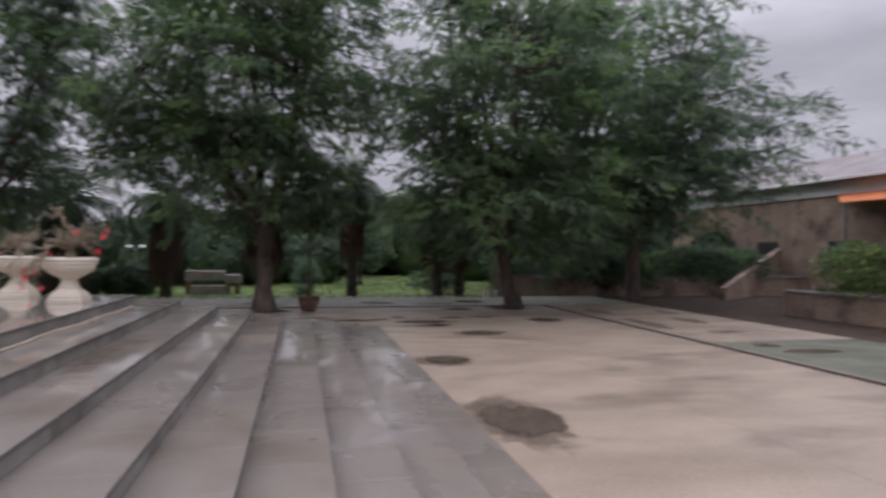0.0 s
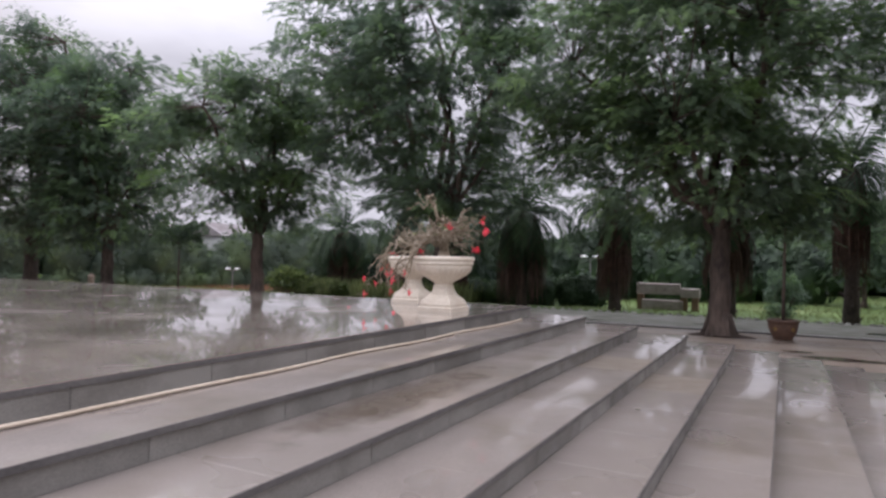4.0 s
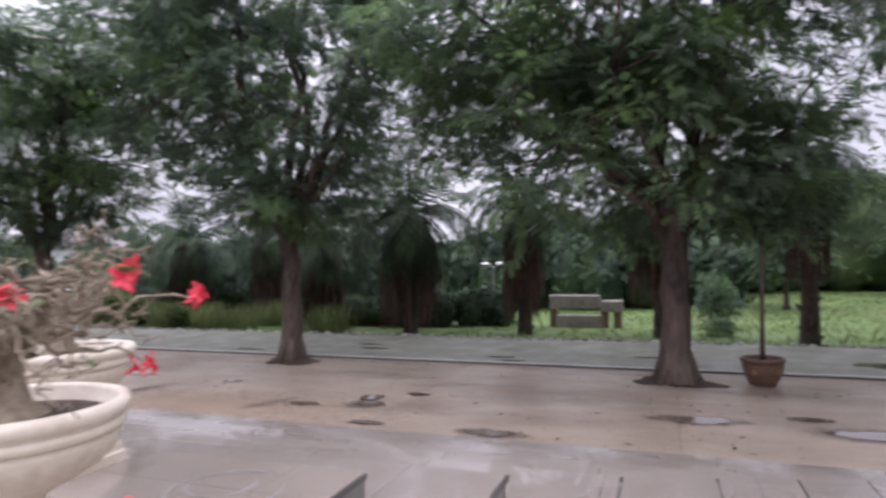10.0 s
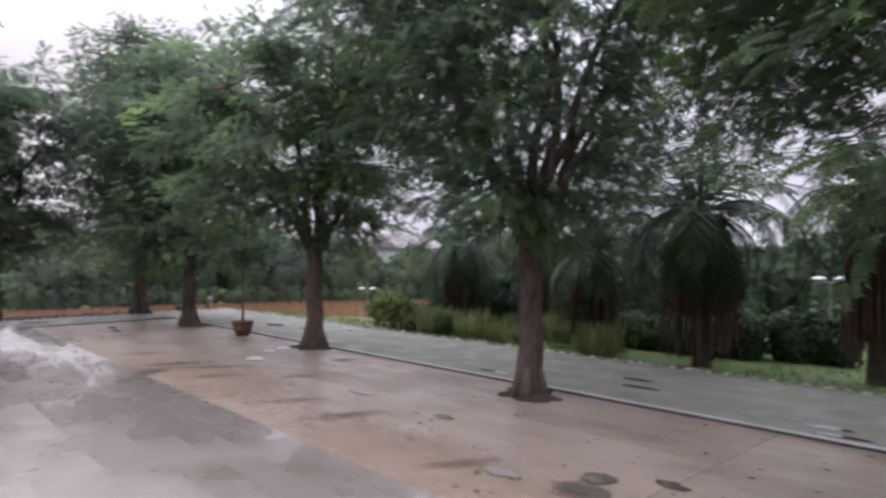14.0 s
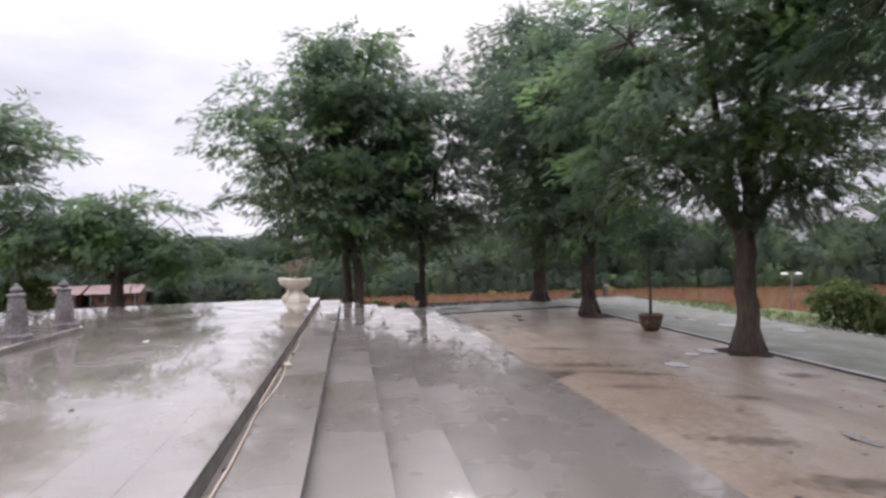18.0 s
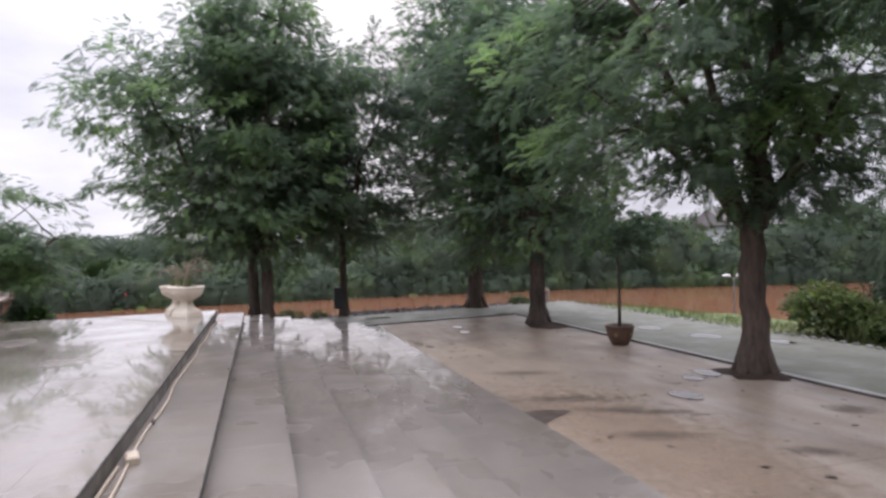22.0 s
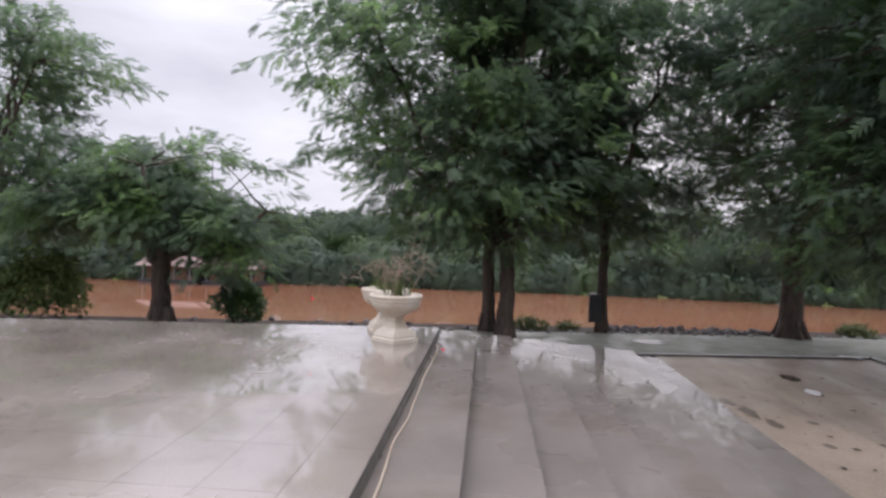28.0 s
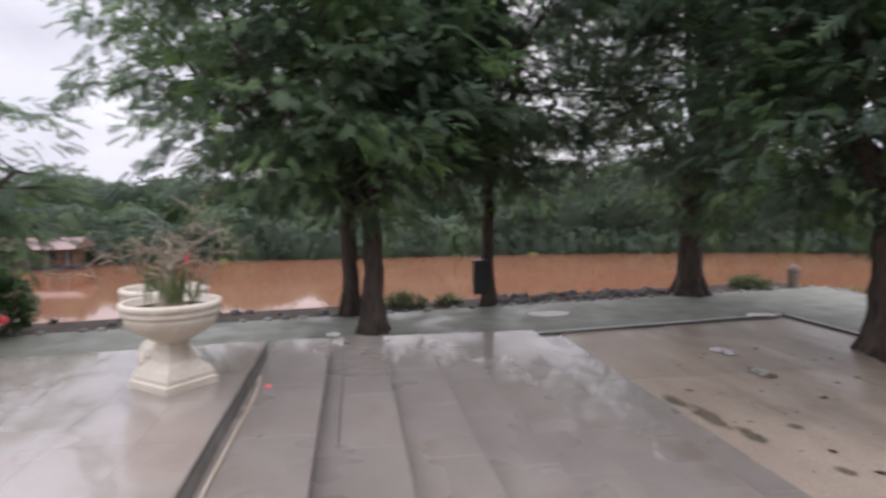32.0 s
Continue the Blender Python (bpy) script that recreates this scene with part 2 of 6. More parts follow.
BARK = material("grey_brown_bark", (0.036, 0.027, 0.023), (0.13, 0.096, 0.076), (0.75, 0.95), 14, 2.5, 1.0, bump_scale=16, stretch=(1, 1, 0.25))
PALMBARK = material("palm_trunk_bark", (0.035, 0.028, 0.024), (0.11, 0.085, 0.07), (0.8, 0.95), 14, 3, 0.8, stretch=(1, 1, 0.6))
DEADFROND = material("dead_frond", (0.04, 0.024, 0.02), (0.15, 0.088, 0.066), (0.75, 0.95), 8, 1.5, 0.2)
WHITEPAINT = material("weathered_white_paint", (0.564, 0.486, 0.382), (0.697, 0.635, 0.531), (0.45, 0.75), 30, 2.0, 0.1, patch=((0.465, 0.365, 0.257), 0.32), patch_scale=3.0)
TERRACOTTA = material("glazed_brown_clay", (0.055, 0.032, 0.023), (0.145, 0.08, 0.052), (0.4, 0.7), 20, 3, 0.1, spec=0.5)
CLAYGOLD = material("yellow_glaze", (0.166, 0.1, 0.033), (0.249, 0.158, 0.058), (0.3, 0.5), 25, 4, 0.05)
TWIG = material("pale_bare_twig", (0.158, 0.124, 0.083), (0.332, 0.274, 0.195), (0.6, 0.85), 35, 6, 0.3)
PETAL = material("pink_red_petal", (0.62, 0.02, 0.05), (0.85, 0.1, 0.13), (0.4, 0.6), 40, 8, 0.0)
HOSE = material("cream_plastic_hose", (0.415, 0.332, 0.241), (0.548, 0.465, 0.365), (0.35, 0.55), 30, 2, 0.05)
STONE = material("pale_edge_stone", (0.199, 0.195, 0.178), (0.465, 0.448, 0.415), (0.6, 0.9), 20, 3, 0.4, per_piece=0.4)
LAMPGREY = material("grey_steel_pole", (0.166, 0.166, 0.166), (0.266, 0.266, 0.266), (0.4, 0.6), 30, 3, 0.05, metal=0.4)
LAMPWHITE = material("white_lamp_shell", (0.74, 0.74, 0.74), (0.84, 0.84, 0.84), (0.3, 0.5), 30, 3, 0.0)
MOSSSTONE = material("lichened_grey_stone", (0.091, 0.083, 0.083), (0.249, 0.224, 0.216), (0.6, 0.9), 18, 2.2, 0.4, patch=((0.075, 0.058, 0.05), 0.6), patch_scale=2.0)
BRICKBROWN = material("brown_plaster_pier", (0.116, 0.066, 0.042), (0.224, 0.141, 0.091), (0.7, 0.9), 18, 2.0, 0.3)
OLDPLASTER = material("peeling_plaster", (0.166, 0.112, 0.083), (0.349, 0.266, 0.207), (0.7, 0.95), 12, 0.9, 0.4, patch=((0.058, 0.05, 0.042), 0.8), patch_scale=0.7)
WHITEWALL = material("white_wall", (0.498, 0.498, 0.498), (0.647, 0.647, 0.639), (0.6, 0.85), 25, 0.5, 0.05)
ROOFGREY = material("grey_roof_sheet", (0.174, 0.156, 0.154), (0.299, 0.274, 0.27), (0.5, 0.8), 12, 0.4, 0.1, patch=((0.1, 0.075, 0.066), 0.6), patch_scale=0.15)
ROOFRED = material("red_roof_sheet", (0.158, 0.101, 0.09), (0.257, 0.174, 0.154), (0.5, 0.8), 12, 0.4, 0.1)
ORANGE = material("orange_awning", (0.415, 0.116, 0.033), (0.564, 0.183, 0.066), (0.5, 0.8), 12, 1, 0.05)
DARKBOX = material("dark_painted_box", (0.02, 0.02, 0.022), (0.05, 0.05, 0.05), (0.4, 0.6), 20, 3, 0.05)
WATER = material("muddy_river", (0.207, 0.094, 0.051), (0.253, 0.116, 0.066), (0.03, 0.09), 0.8, 0.05, 0.05, bump_scale=1.2, spec=0.5, stretch=(1, 0.35, 1))
PUDDLE = material("rain_puddle", (0.091, 0.069, 0.053), (0.124, 0.095, 0.075), (0.015, 0.04), 20, 2, 0.0, spec=0.6, soft_edge=(0.66, 0.84, 0.5, 1.0))
WETMARK = material("wet_dark_concrete", (0.055, 0.042, 0.032), (0.085, 0.064, 0.049), (0.45, 0.7), 35, 3.0, 0.06, spec=0.35)
SILT = material("tan_silt_film", (0.27, 0.2, 0.142), (0.39, 0.296, 0.214), (0.6, 0.9), 30, 0.9, 0.06, spec=0.2, soft_edge=(0.2, 1.0, 1.1, 0.6))
STREAK = material("dark_run_mark", (0.1, 0.078, 0.06), (0.16, 0.125, 0.098), (0.5, 0.8), 30, 2.0, 0.04, spec=0.25, soft_edge=(0.1, 1.0, 0.9, 0.5))
DAMP = material("damp_concrete", (0.116, 0.085, 0.065), (0.166, 0.123, 0.095), (0.2, 0.5), 35, 2.0, 0.05, spec=0.45, soft_edge=(0.45, 0.95, 0.7, 0.7))
LEAF = leaf_material("feathery_leaf", (0.088, 0.124, 0.097), (0.165, 0.262, 0.096), 0.6, 0.5, 0.8, 0.08)
LEAFPALE = leaf_material("pale_leaf", (0.1, 0.142, 0.1), (0.215, 0.33, 0.112), 0.62, 0.5, 0.8, 0.1)
BUSHLEAF = leaf_material("bush_leaf", (0.07, 0.105, 0.035), (0.21, 0.27, 0.075), 0.4)
PALMLEAF = leaf_material("palm_leaf", (0.03, 0.055, 0.03), (0.1, 0.16, 0.07))
FARLEAF = leaf_material("far_leaf", (0.058, 0.084, 0.058), (0.112, 0.162, 0.07), 0.5, spread=0.3, single=0.05)
# shade is put into the darker wood leaf colour, sunlight into the paler one
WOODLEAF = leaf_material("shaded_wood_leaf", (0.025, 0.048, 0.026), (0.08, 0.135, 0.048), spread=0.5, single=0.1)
SUNWOOD = leaf_material("sunlit_wood_leaf", (0.075, 0.108, 0.055), (0.17, 0.23, 0.095), 0.45, spread=0.4, single=0.08)
GRASS = leaf_material("grass_blade", (0.115, 0.138, 0.055), (0.27, 0.315, 0.125), spread=0.6)
DRYLEAF = leaf_material("fallen_leaf", (0.02, 0.013, 0.009), (0.075, 0.042, 0.026), 0.1)


# ---- mesh building ----
class Geo:
    """Vertices and faces gathered for one mesh."""

    def __init__(self):
        self.v, self.f = [], []

    def add(self, verts, faces):
        k = len(self.v)
        self.v.extend(tuple(p) for p in verts)
        self.f.extend(tuple(i + k for i in f) for f in faces)
        return self

    def box(self, x0, y0, z0, x1, y1, z1, cut=0.0):
        """A box whose upper edges are chamfered by cut."""
        if not cut:
            return self.add([(x0, y0, z0), (x1, y0, z0), (x1, y1, z0), (x0, y1, z0), (x0, y0, z1), (x1, y0, z1), (x1, y1, z1), (x0, y1, z1)],
                            [(3, 2, 1, 0), (4, 5, 6, 7), (0, 1, 5, 4), (1, 2, 6, 5), (2, 3, 7, 6), (3, 0, 4, 7)])
        c = cut
        return self.add([(x0, y0, z0), (x1, y0, z0), (x1, y1, z0), (x0, y1, z0), (x0, y0, z1 - c), (x1, y0, z1 - c), (x1, y1, z1 - c), (x0, y1, z1 - c),
                         (x0 + c, y0 + c, z1), (x1 - c, y0 + c, z1), (x1 - c, y1 - c, z1), (x0 + c, y1 - c, z1)],
                        [(3, 2, 1, 0), (8, 9, 10, 11), (0, 1, 5, 4), (1, 2, 6, 5), (2, 3, 7, 6), (3, 0, 4, 7),
                         (4, 5, 9, 8), (5, 6, 10, 9), (6, 7, 11, 10), (7, 4, 8, 11)])

    def prism(self, foot, z0, z1):
        """An upright prism on a footprint, counter-clockwise."""
        n = len(foot)
        return self.add([(x, y, z0) for x, y in foot] + [(x, y, z1) for x, y in foot],
                        [tuple(range(n))[::-1], tuple(range(n, 2 * n))] + [(k, (k + 1) % n, n + (k + 1) % n, n + k) for k in range(n)])

    def lathe(self, profile, n=32, centre=(0, 0, 0), flute=0.0, flutes=0, fz=(0, 0)):
        cx, cy, cz = centre
        vs = []
        for r, z in profile:
            for k in range(n):
                a = 2 * math.pi * k / n
                rr = r + (flute * (abs(math.sin(a * flutes / 2)) - 0.5) if flutes and fz[0] <= z <= fz[1] else 0)
                vs.append((cx + rr * math.cos(a), cy + rr * math.sin(a), cz + z))
        fs = [(i * n + k, i * n + (k + 1) % n, (i + 1) * n + (k + 1) % n, (i + 1) * n + k) for i in range(len(profile) - 1) for k in range(n)]
        fs.append(tuple(range(n))[::-1])
        fs.append(tuple((len(profile) - 1) * n + k for k in range(n)))
        return self.add(vs, fs)

    def tube(self, pts, radii, n=6):
        pts = [Vector(p) for p in pts]
        vs, up = [], Vector((0.31, 0.17, 0.93))
        for i, p in enumerate(pts):
            d = (pts[min(i + 1, len(pts) - 1)] - pts[max(i - 1, 0)]).normalized()
            u = d.cross(up)
            u = u.normalized() if u.length > 0.05 else d.cross(Vector((1, 0, 0))).normalized()
            w = d.cross(u)
            vs += [p + radii[i] * (math.cos(2 * math.pi * k / n) * u + math.sin(2 * math.pi * k / n) * w) for k in range(n)]
        fs = [(i * n + k, i * n + (k + 1) % n, (i + 1) * n + (k + 1) % n, (i + 1) * n + k) for i in range(len(pts) - 1) for k in range(n)]
        fs += [tuple(range(n))[::-1], tuple((len(pts) - 1) * n + k for k in range(n))]
        return self.add(vs, fs)

    def blob(self, x, y, rx, ry, z, h=0.0, n=18, seed=0, rough=0.3):
        """A flat, uneven patch, with a small height."""
        rnd = random.Random(seed)
        ph = [rnd.uniform(0, 6.28) for _ in range(3)]
        ring = []
        for k in range(n):
            a = 2 * math.pi * k / n
            s = 1 + rough * (0.5 * math.sin(2 * a + ph[0]) + 0.35 * math.sin(3 * a + ph[1]) + 0.3 * math.sin(5 * a + ph[2]) + 0.25 * math.sin(9 * a + ph[0] * 2) + rnd.uniform(-0.12, 0.12))
            ring.append((x + rx * s * math.cos(a), y + ry * s * math.sin(a)))
        return self.add([(x, y, z + h)] + [(a, b, z) for a, b in ring], [(0, 1 + k, 1 + (k + 1) % n) for k in range(n)])

    def mesh(self, name, mat, smooth=False):
        me = bpy.data.meshes.new(name)
        me.from_pydata(self.v, [], self.f)
        if smooth:
            me.polygons.foreach_set("use_smooth", [True] * len(me.polygons))
        me.materials.append(mat)
        me.update()
        return me


def part(name, geo, mat, parent=None, label="", smooth=False):
    ob = new(name, geo.mesh(name, mat, smooth))
    if parent:
        ob.parent = parent
    if label:
        ob["label"] = label
    return ob


def piece(name, me, parent, x, y, z, turn=0.0):
    ob = new(name, me)
    ob.parent = parent
    ob.matrix_basis = pose(x, y, z, 0, 0, turn)
    return ob


def thing(name, label, category, m=None, group="", kind=""):
    ob = new(name)
    if m is not None:
        ob.matrix_basis = m
    return tagged(ob, label, category, group, kind)


def array_mesh(name, verts, quads, mat):
    """A mesh from numpy arrays of vertices and quads."""
    me = bpy.data.meshes.new(name)
    nq, k = quads.shape
    me.vertices.add(len(verts))
    me.vertices.foreach_set("co", verts.astype(np.float32).ravel())
    me.loops.add(k * nq)
    me.loops.foreach_set("vertex_index", quads.astype(np.int32).ravel())
    me.polygons.add(nq)
    me.polygons.foreach_set("loop_start", np.arange(0, k * nq, k, dtype=np.int32))
    me.polygons.foreach_set("loop_total", np.full(nq, k, dtype=np.int32))
    me.materials.append(mat)
    me.update(calc_edges=True)
    return me


def frames_from(dirs, rng, tilt=0.5):
    """Right-handed frames whose x axis is dirs, the z axis roughly up with a random tilt."""
    d = dirs / np.linalg.norm(dirs, axis=1, keepdims=True)
    up = np.array([0, 0, 1.0]) + rng.normal(0, tilt, d.shape)
    y = np.cross(up, d)
    y /= np.linalg.norm(y, axis=1, keepdims=True) + 1e-9
    z = np.cross(d, y)
    return np.stack([d, y, z], axis=2)


def pinnate(pairs=6, length=0.3, leaf=0.095, width=0.05, droop=0.45):
    """Leaflets of one feathery leaf along x, three corners each."""
    vs = []
    for k in range(pairs):
        s = length * (0.16 + 0.84 * (k + 0.5) / pairs)
        ll = leaf * (1 - 0.55 * abs((k + 0.5) / pairs - 0.4))
        for side in (1, -1):
            for p in ((s - width / 2, side * 0.004, 0), (s + width / 2, side * 0.004, 0), (s + 0.5 * ll, side * ll, -0.25 * ll)):
                vs.append((p[0], p[1], p[2] - droop * p[0] ** 2 / length))
    return np.array(vs)


def scatter(template, places, frames, scales, corners=4):
    """The template's faces at many places."""
    v = np.einsum("nij,kj->nki", frames, template) * scales[:, None, None] + places[:, None, :]
    v = v.reshape(-1, 3)
    return v, np.arange(len(v)).reshape(-1, corners)


# ---- the terrain: land, river bed and far bank ----
RIVER_Z = -1.55


def bank_x(y):
    """Where the near bank runs, x at each y."""
    return np.interp(y, [-400, -60, 14.5, 17, 19, 40, 70, 400], [15, -20.2, -32.1, -27, -19, -13, -8, 10])


def far_x(y):
    return np.interp(y, [-400, -40, -10, 15, 30, 50, 90, 400], [-44, -58, -62, -62.5, -60.5, -53.5, -41, -20])


def ground_z(x, y):
    near = np.clip((bank_x(y) - x) / 2.6, 0, 1)
    far = np.clip((x - far_x(y)) / 3.0, 0, 1)
    depth = np.minimum(near, far)
    depth = depth * depth * (3 - 2 * depth)
    rise = 0.8 * np.clip((far_x(y) - x) / 25, 0, 1)
    return -0.06 - 2.9 * depth + rise - 0.2 * np.clip((y - 15) / 12, 0, 1)


def spread_axis(lo, hi, fine_lo, fine_hi, step):
    mid = list(np.arange(fine_lo, fine_hi + step, step))
    out_hi, out_lo, s = [], [], step
    p = mid[-1]
    while p < hi:
        s *= 1.25
        p += s
        out_hi.append(p)
    p, s = fine_lo, step
    while p > lo:
        s *= 1.25
        p -= s
        out_lo.append(p)
    return np.array(out_lo[::-1] + mid + out_hi)


gx, gy = spread_axis(-1500, 1500, -75, 25, 0.8), spread_axis(-1500, 1500, -40, 60, 0.9)
GX, GY = np.meshgrid(gx, gy)
GZ = ground_z(GX, GY)
for k, v in np.ndenumerate(GZ):
    if v > -0.5 and (GY[k] > 15 or GX[k] > 16):
        GZ[k] += 0.05 * noise.noise(Vector((GX[k] * 0.5, GY[k] * 0.5, 0)))
nx, ny = len(gx), len(gy)
idx = np.arange(nx * ny).reshape(ny, nx)
quads = np.stack([idx[:-1, :-1], idx[:-1, 1:], idx[1:, 1:], idx[1:, :-1]], -1).reshape(-1, 4)
ground = new("ground", array_mesh("ground", np.stack([GX, GY, GZ], -1).reshape(-1, 3), quads, GRASSLAND))
tagged(ground, "rough grass and brown soil sloping into the river", "ground", kind="structure")
water = part("water", Geo().add([(-90, -900, RIVER_Z), (30, -900, RIVER_Z), (30, 900, RIVER_Z), (-90, 900, RIVER_Z)], [(0, 1, 2, 3)]), WATER)
tagged(water, "broad muddy orange-brown river in flood", "river", kind="structure")

# ---- platform and steps ----
PS = -24.0                      # south end of the platform
SKEW = 0.16                     # the river side runs aslant: metres west for each metre north
SLANT = math.degrees(math.atan(SKEW))
RISE, GO, LEVELS, TOP = 0.15, 0.6, 8, 1.2
TILE_T = 0.03


def west_x(y, off=0.0):
    """The platform's west edge at y; off: metres further west."""
    return -21.5 - SKEW * y - off


core = Geo()
for i in range(LEVELS):
    top = TOP - RISE * i - TILE_T
    g, n = GO * i, GO * i - 0.012
    core.prism([(west_x(PS, g) + 0.012, PS), (n, PS), (n, n), (west_x(n, g) + 0.012, n)], top - RISE, top)
platform = part("platform", core, GROUT)
tagged(platform, "raised grey granite platform with wet polished tiles", "platform", kind="structure")


def slab_mesh(name, lx, ly, mat, thick=TILE_T, cut=0.0):
    return Geo().box(0.0013, 0.0013, 0, lx - 0.0013, ly - 0.0013, thick, cut).mesh(name, mat)


# platform tiles: a narrow border row, then square tiles
tile_me = slab_mesh("tile", 0.8, 0.5, GRANITE)
border_n = slab_mesh("border_tile", 0.8, 0.404, GRANITE)
border_e = slab_mesh("border_tile", 0.404, 0.8, GRANITE)
far_tiles = Geo()
COLS = [-0.4 - 0.8 * (k + 1) for k in range(26)]
for x in COLS:
    if x > west_x(0) + 0.02:
        piece("border_tile", border_n, platform, x, -0.4, TOP - TILE_T)
far_tiles.prism([(west_x(-0.4) - 0.004, -0.399), (COLS[-1] - 0.001, -0.399), (COLS[-1] - 0.001, 0.004), (west_x(0) - 0.004, 0.004)], TOP - TILE_T, TOP)
y = -0.9
while y > PS:
    edge = west_x(y)
    inner = [x for x in COLS if x > west_x(y) + 0.05]
    far_tiles.prism([(west_x(y) - 0.004, y + 0.001), (inner[-1] - 0.001, y + 0.001), (inner[-1] - 0.001, y + 0.499), (west_x(y + 0.5) - 0.004, y + 0.499)], TOP - TILE_T, TOP)
    for x in inner:
        if y > -5.5:
            piece("tile", tile_me, platform, x, y, TOP - TILE_T)
        else:
            far_tiles.box(x + 0.001, y + 0.001, TOP - TILE_T, x + 0.799, y + 0.499, TOP)
    y -= 0.5
piece("border_tile", slab_mesh("border_tile", 0.4, 0.404, GRANITE), platform, -0.4, -0.4, TOP - TILE_T)
y = -1.2
while y > PS:
    if y > -15:
        piece("border_tile", border_e, platform, -0.4, y, TOP - TILE_T)
    else:
        far_tiles.box(-0.398, y + 0.002, TOP - TILE_T, 0.004, y + 0.799, TOP)
    y -= 0.8
tagged(part("far_tiles", far_tiles, GRANITE, platform), kind="stuff")

steps_n = part("steps_north", Geo().prism([(west_x(0, 4.6), 0.1), (4.7, 0.1), (4.7, 4.75), (west_x(4.75, 4.6), 4.75)], -0.05, -0.034), GROUT)
tagged(steps_n, "flight of wide wet granite steps with dark risers", "steps", kind="structure")
steps_e = part("steps_east", Geo().box(0.1, PS, -0.05, 4.75, 0.0, -0.036), GROUT)
tagged(steps_e, "flight of wide wet granite steps with dark risers", "steps", kind="structure")
steps_w = part("steps_west", Geo().prism([(west_x(PS, 4.75), PS), (west_x(PS, 0.1), PS), (west_x(0, 0.1), 0), (west_x(0, 4.75), 0)], -0.05, -0.038), GROUT)
tagged(steps_w, "flight of wide grey granite steps going down to the river walk", "steps", kind="structure")
TL = 1.2
TE = 0.87
tread_n = slab_mesh("tread", TL, GO + 0.02, TREAD, TILE_T, 0.002)
tread_e = slab_mesh("tread", GO + 0.02, TE, TREAD, TILE_T, 0.002)
tread_brown = slab_mesh("tread", GO + 0.02, TE, BROWNTILE, TILE_T, 0.002)
riser_n = Geo().box(0.003, 0, 0, TL - 0.003, 0.01, RISE - TILE_T - 0.001).mesh("riser", RISER)
riser_e = Geo().box(0, 0.003, 0, 0.01, TE - 0.003, RISE - TILE_T - 0.001).mesh("riser", RISER)
west, south, west_r = Geo(), Geo(), Geo()
for i in range(1, LEVELS + 1):
    z = TOP - RISE * i - TILE_T + (0.004 if i == LEVELS else 0)
    y0 = GO * (i - 1) - 0.003
    x, end = west_x(GO * i, GO * i), GO * i + 0.004
    first = i % 2 == 1
    while x < end - 0.03:
        w = min(0.6 if first else TL, end - x)
        if i == 2 and x + w < -18.7:  # a narrow strip is let in along the riser
            piece("tread", slab_mesh("tread", w, 0.156, TREAD, TILE_T, 0.002), steps_n, x, y0, z)
            piece("tread", slab_mesh("tread", w, GO - 0.14, TREAD, TILE_T, 0.002), steps_n, x, y0 + 0.16, z)
        elif w > TL - 0.01:
            piece("tread", tread_n, steps_n, x, y0, z)
        else:
            piece("tread", slab_mesh("tread", w, GO + 0.02, TREAD, TILE_T, 0.002), steps_n, x, y0, z)
        x += w
        first = False
    y = GO * (i - 1) - 0.004
    short = (y - 0.74) % TE
    piece("tread", slab_mesh("tread", GO + 0.02, short, TREAD, TILE_T, 0.002), steps_e, GO * (i - 1) - 0.003, y - short, z)
    y -= short
    while y > PS:
        if y > -16:
            brown = i in (3, 4) and abs(y + 1.0) < 0.02
            piece("tread", tread_brown if brown else tread_e, steps_e, GO * (i - 1) - 0.003, y - TE, z)
        else:
            south.box(GO * (i - 1) - 0.002, y - TE + 0.001, z, GO * i + 0.003, y - 0.001, z + TILE_T)
        a, c = y - TE + 0.001, y - 0.001
        west.prism([(west_x(a, GO * i + 0.004), a), (west_x(a, GO * (i - 1) - 0.002), a), (west_x(c, GO * (i - 1) - 0.002), c), (west_x(c, GO * i + 0.004), c)], z, z + TILE_T)
        y -= TE
for i in range(LEVELS):
    z = TOP - RISE * (i + 1)
    x = west_x(GO * i, GO * i)
    first = i % 2 == 0
    while x < GO * i - 0.02:
        w = min(0.8 if first else TL, GO * i - x)
        if w > TL - 0.01:
            piece("riser", riser_n, steps_n, x, GO * i - 0.013, z)
        else:
            piece("riser", Geo().box(0.001, 0, 0, w - 0.001, 0.01, RISE - TILE_T - 0.001).mesh("riser", RISER), steps_n, x, GO * i - 0.013, z)
        x += w
        first = False
    y = GO * i - 0.016
    short = (y - 0.6) % TE
    piece("riser", Geo().box(0, 0.001, 0, 0.01, short - 0.001, RISE - TILE_T - 0.001).mesh("riser", RISER), steps_e, GO * i - 0.013, y - short, z)
    y -= short
    while y > PS:
        if y > -16:
            piece("riser", riser_e, steps_e, GO * i - 0.013, y - TE, z)
        else:
            south.box(GO * i - 0.013, y - TE, z, GO * i - 0.003, y - 0.001, z + RISE - TILE_T - 0.001)
        a, c = y - TE + 0.001, y - 0.001
        west_r.prism([(west_x(a, GO * i - 0.003), a), (west_x(a, GO * i - 0.013), a), (west_x(c, GO * i - 0.013), c), (west_x(c, GO * i - 0.003), c)], z, z + RISE - TILE_T - 0.001)
        y -= TE
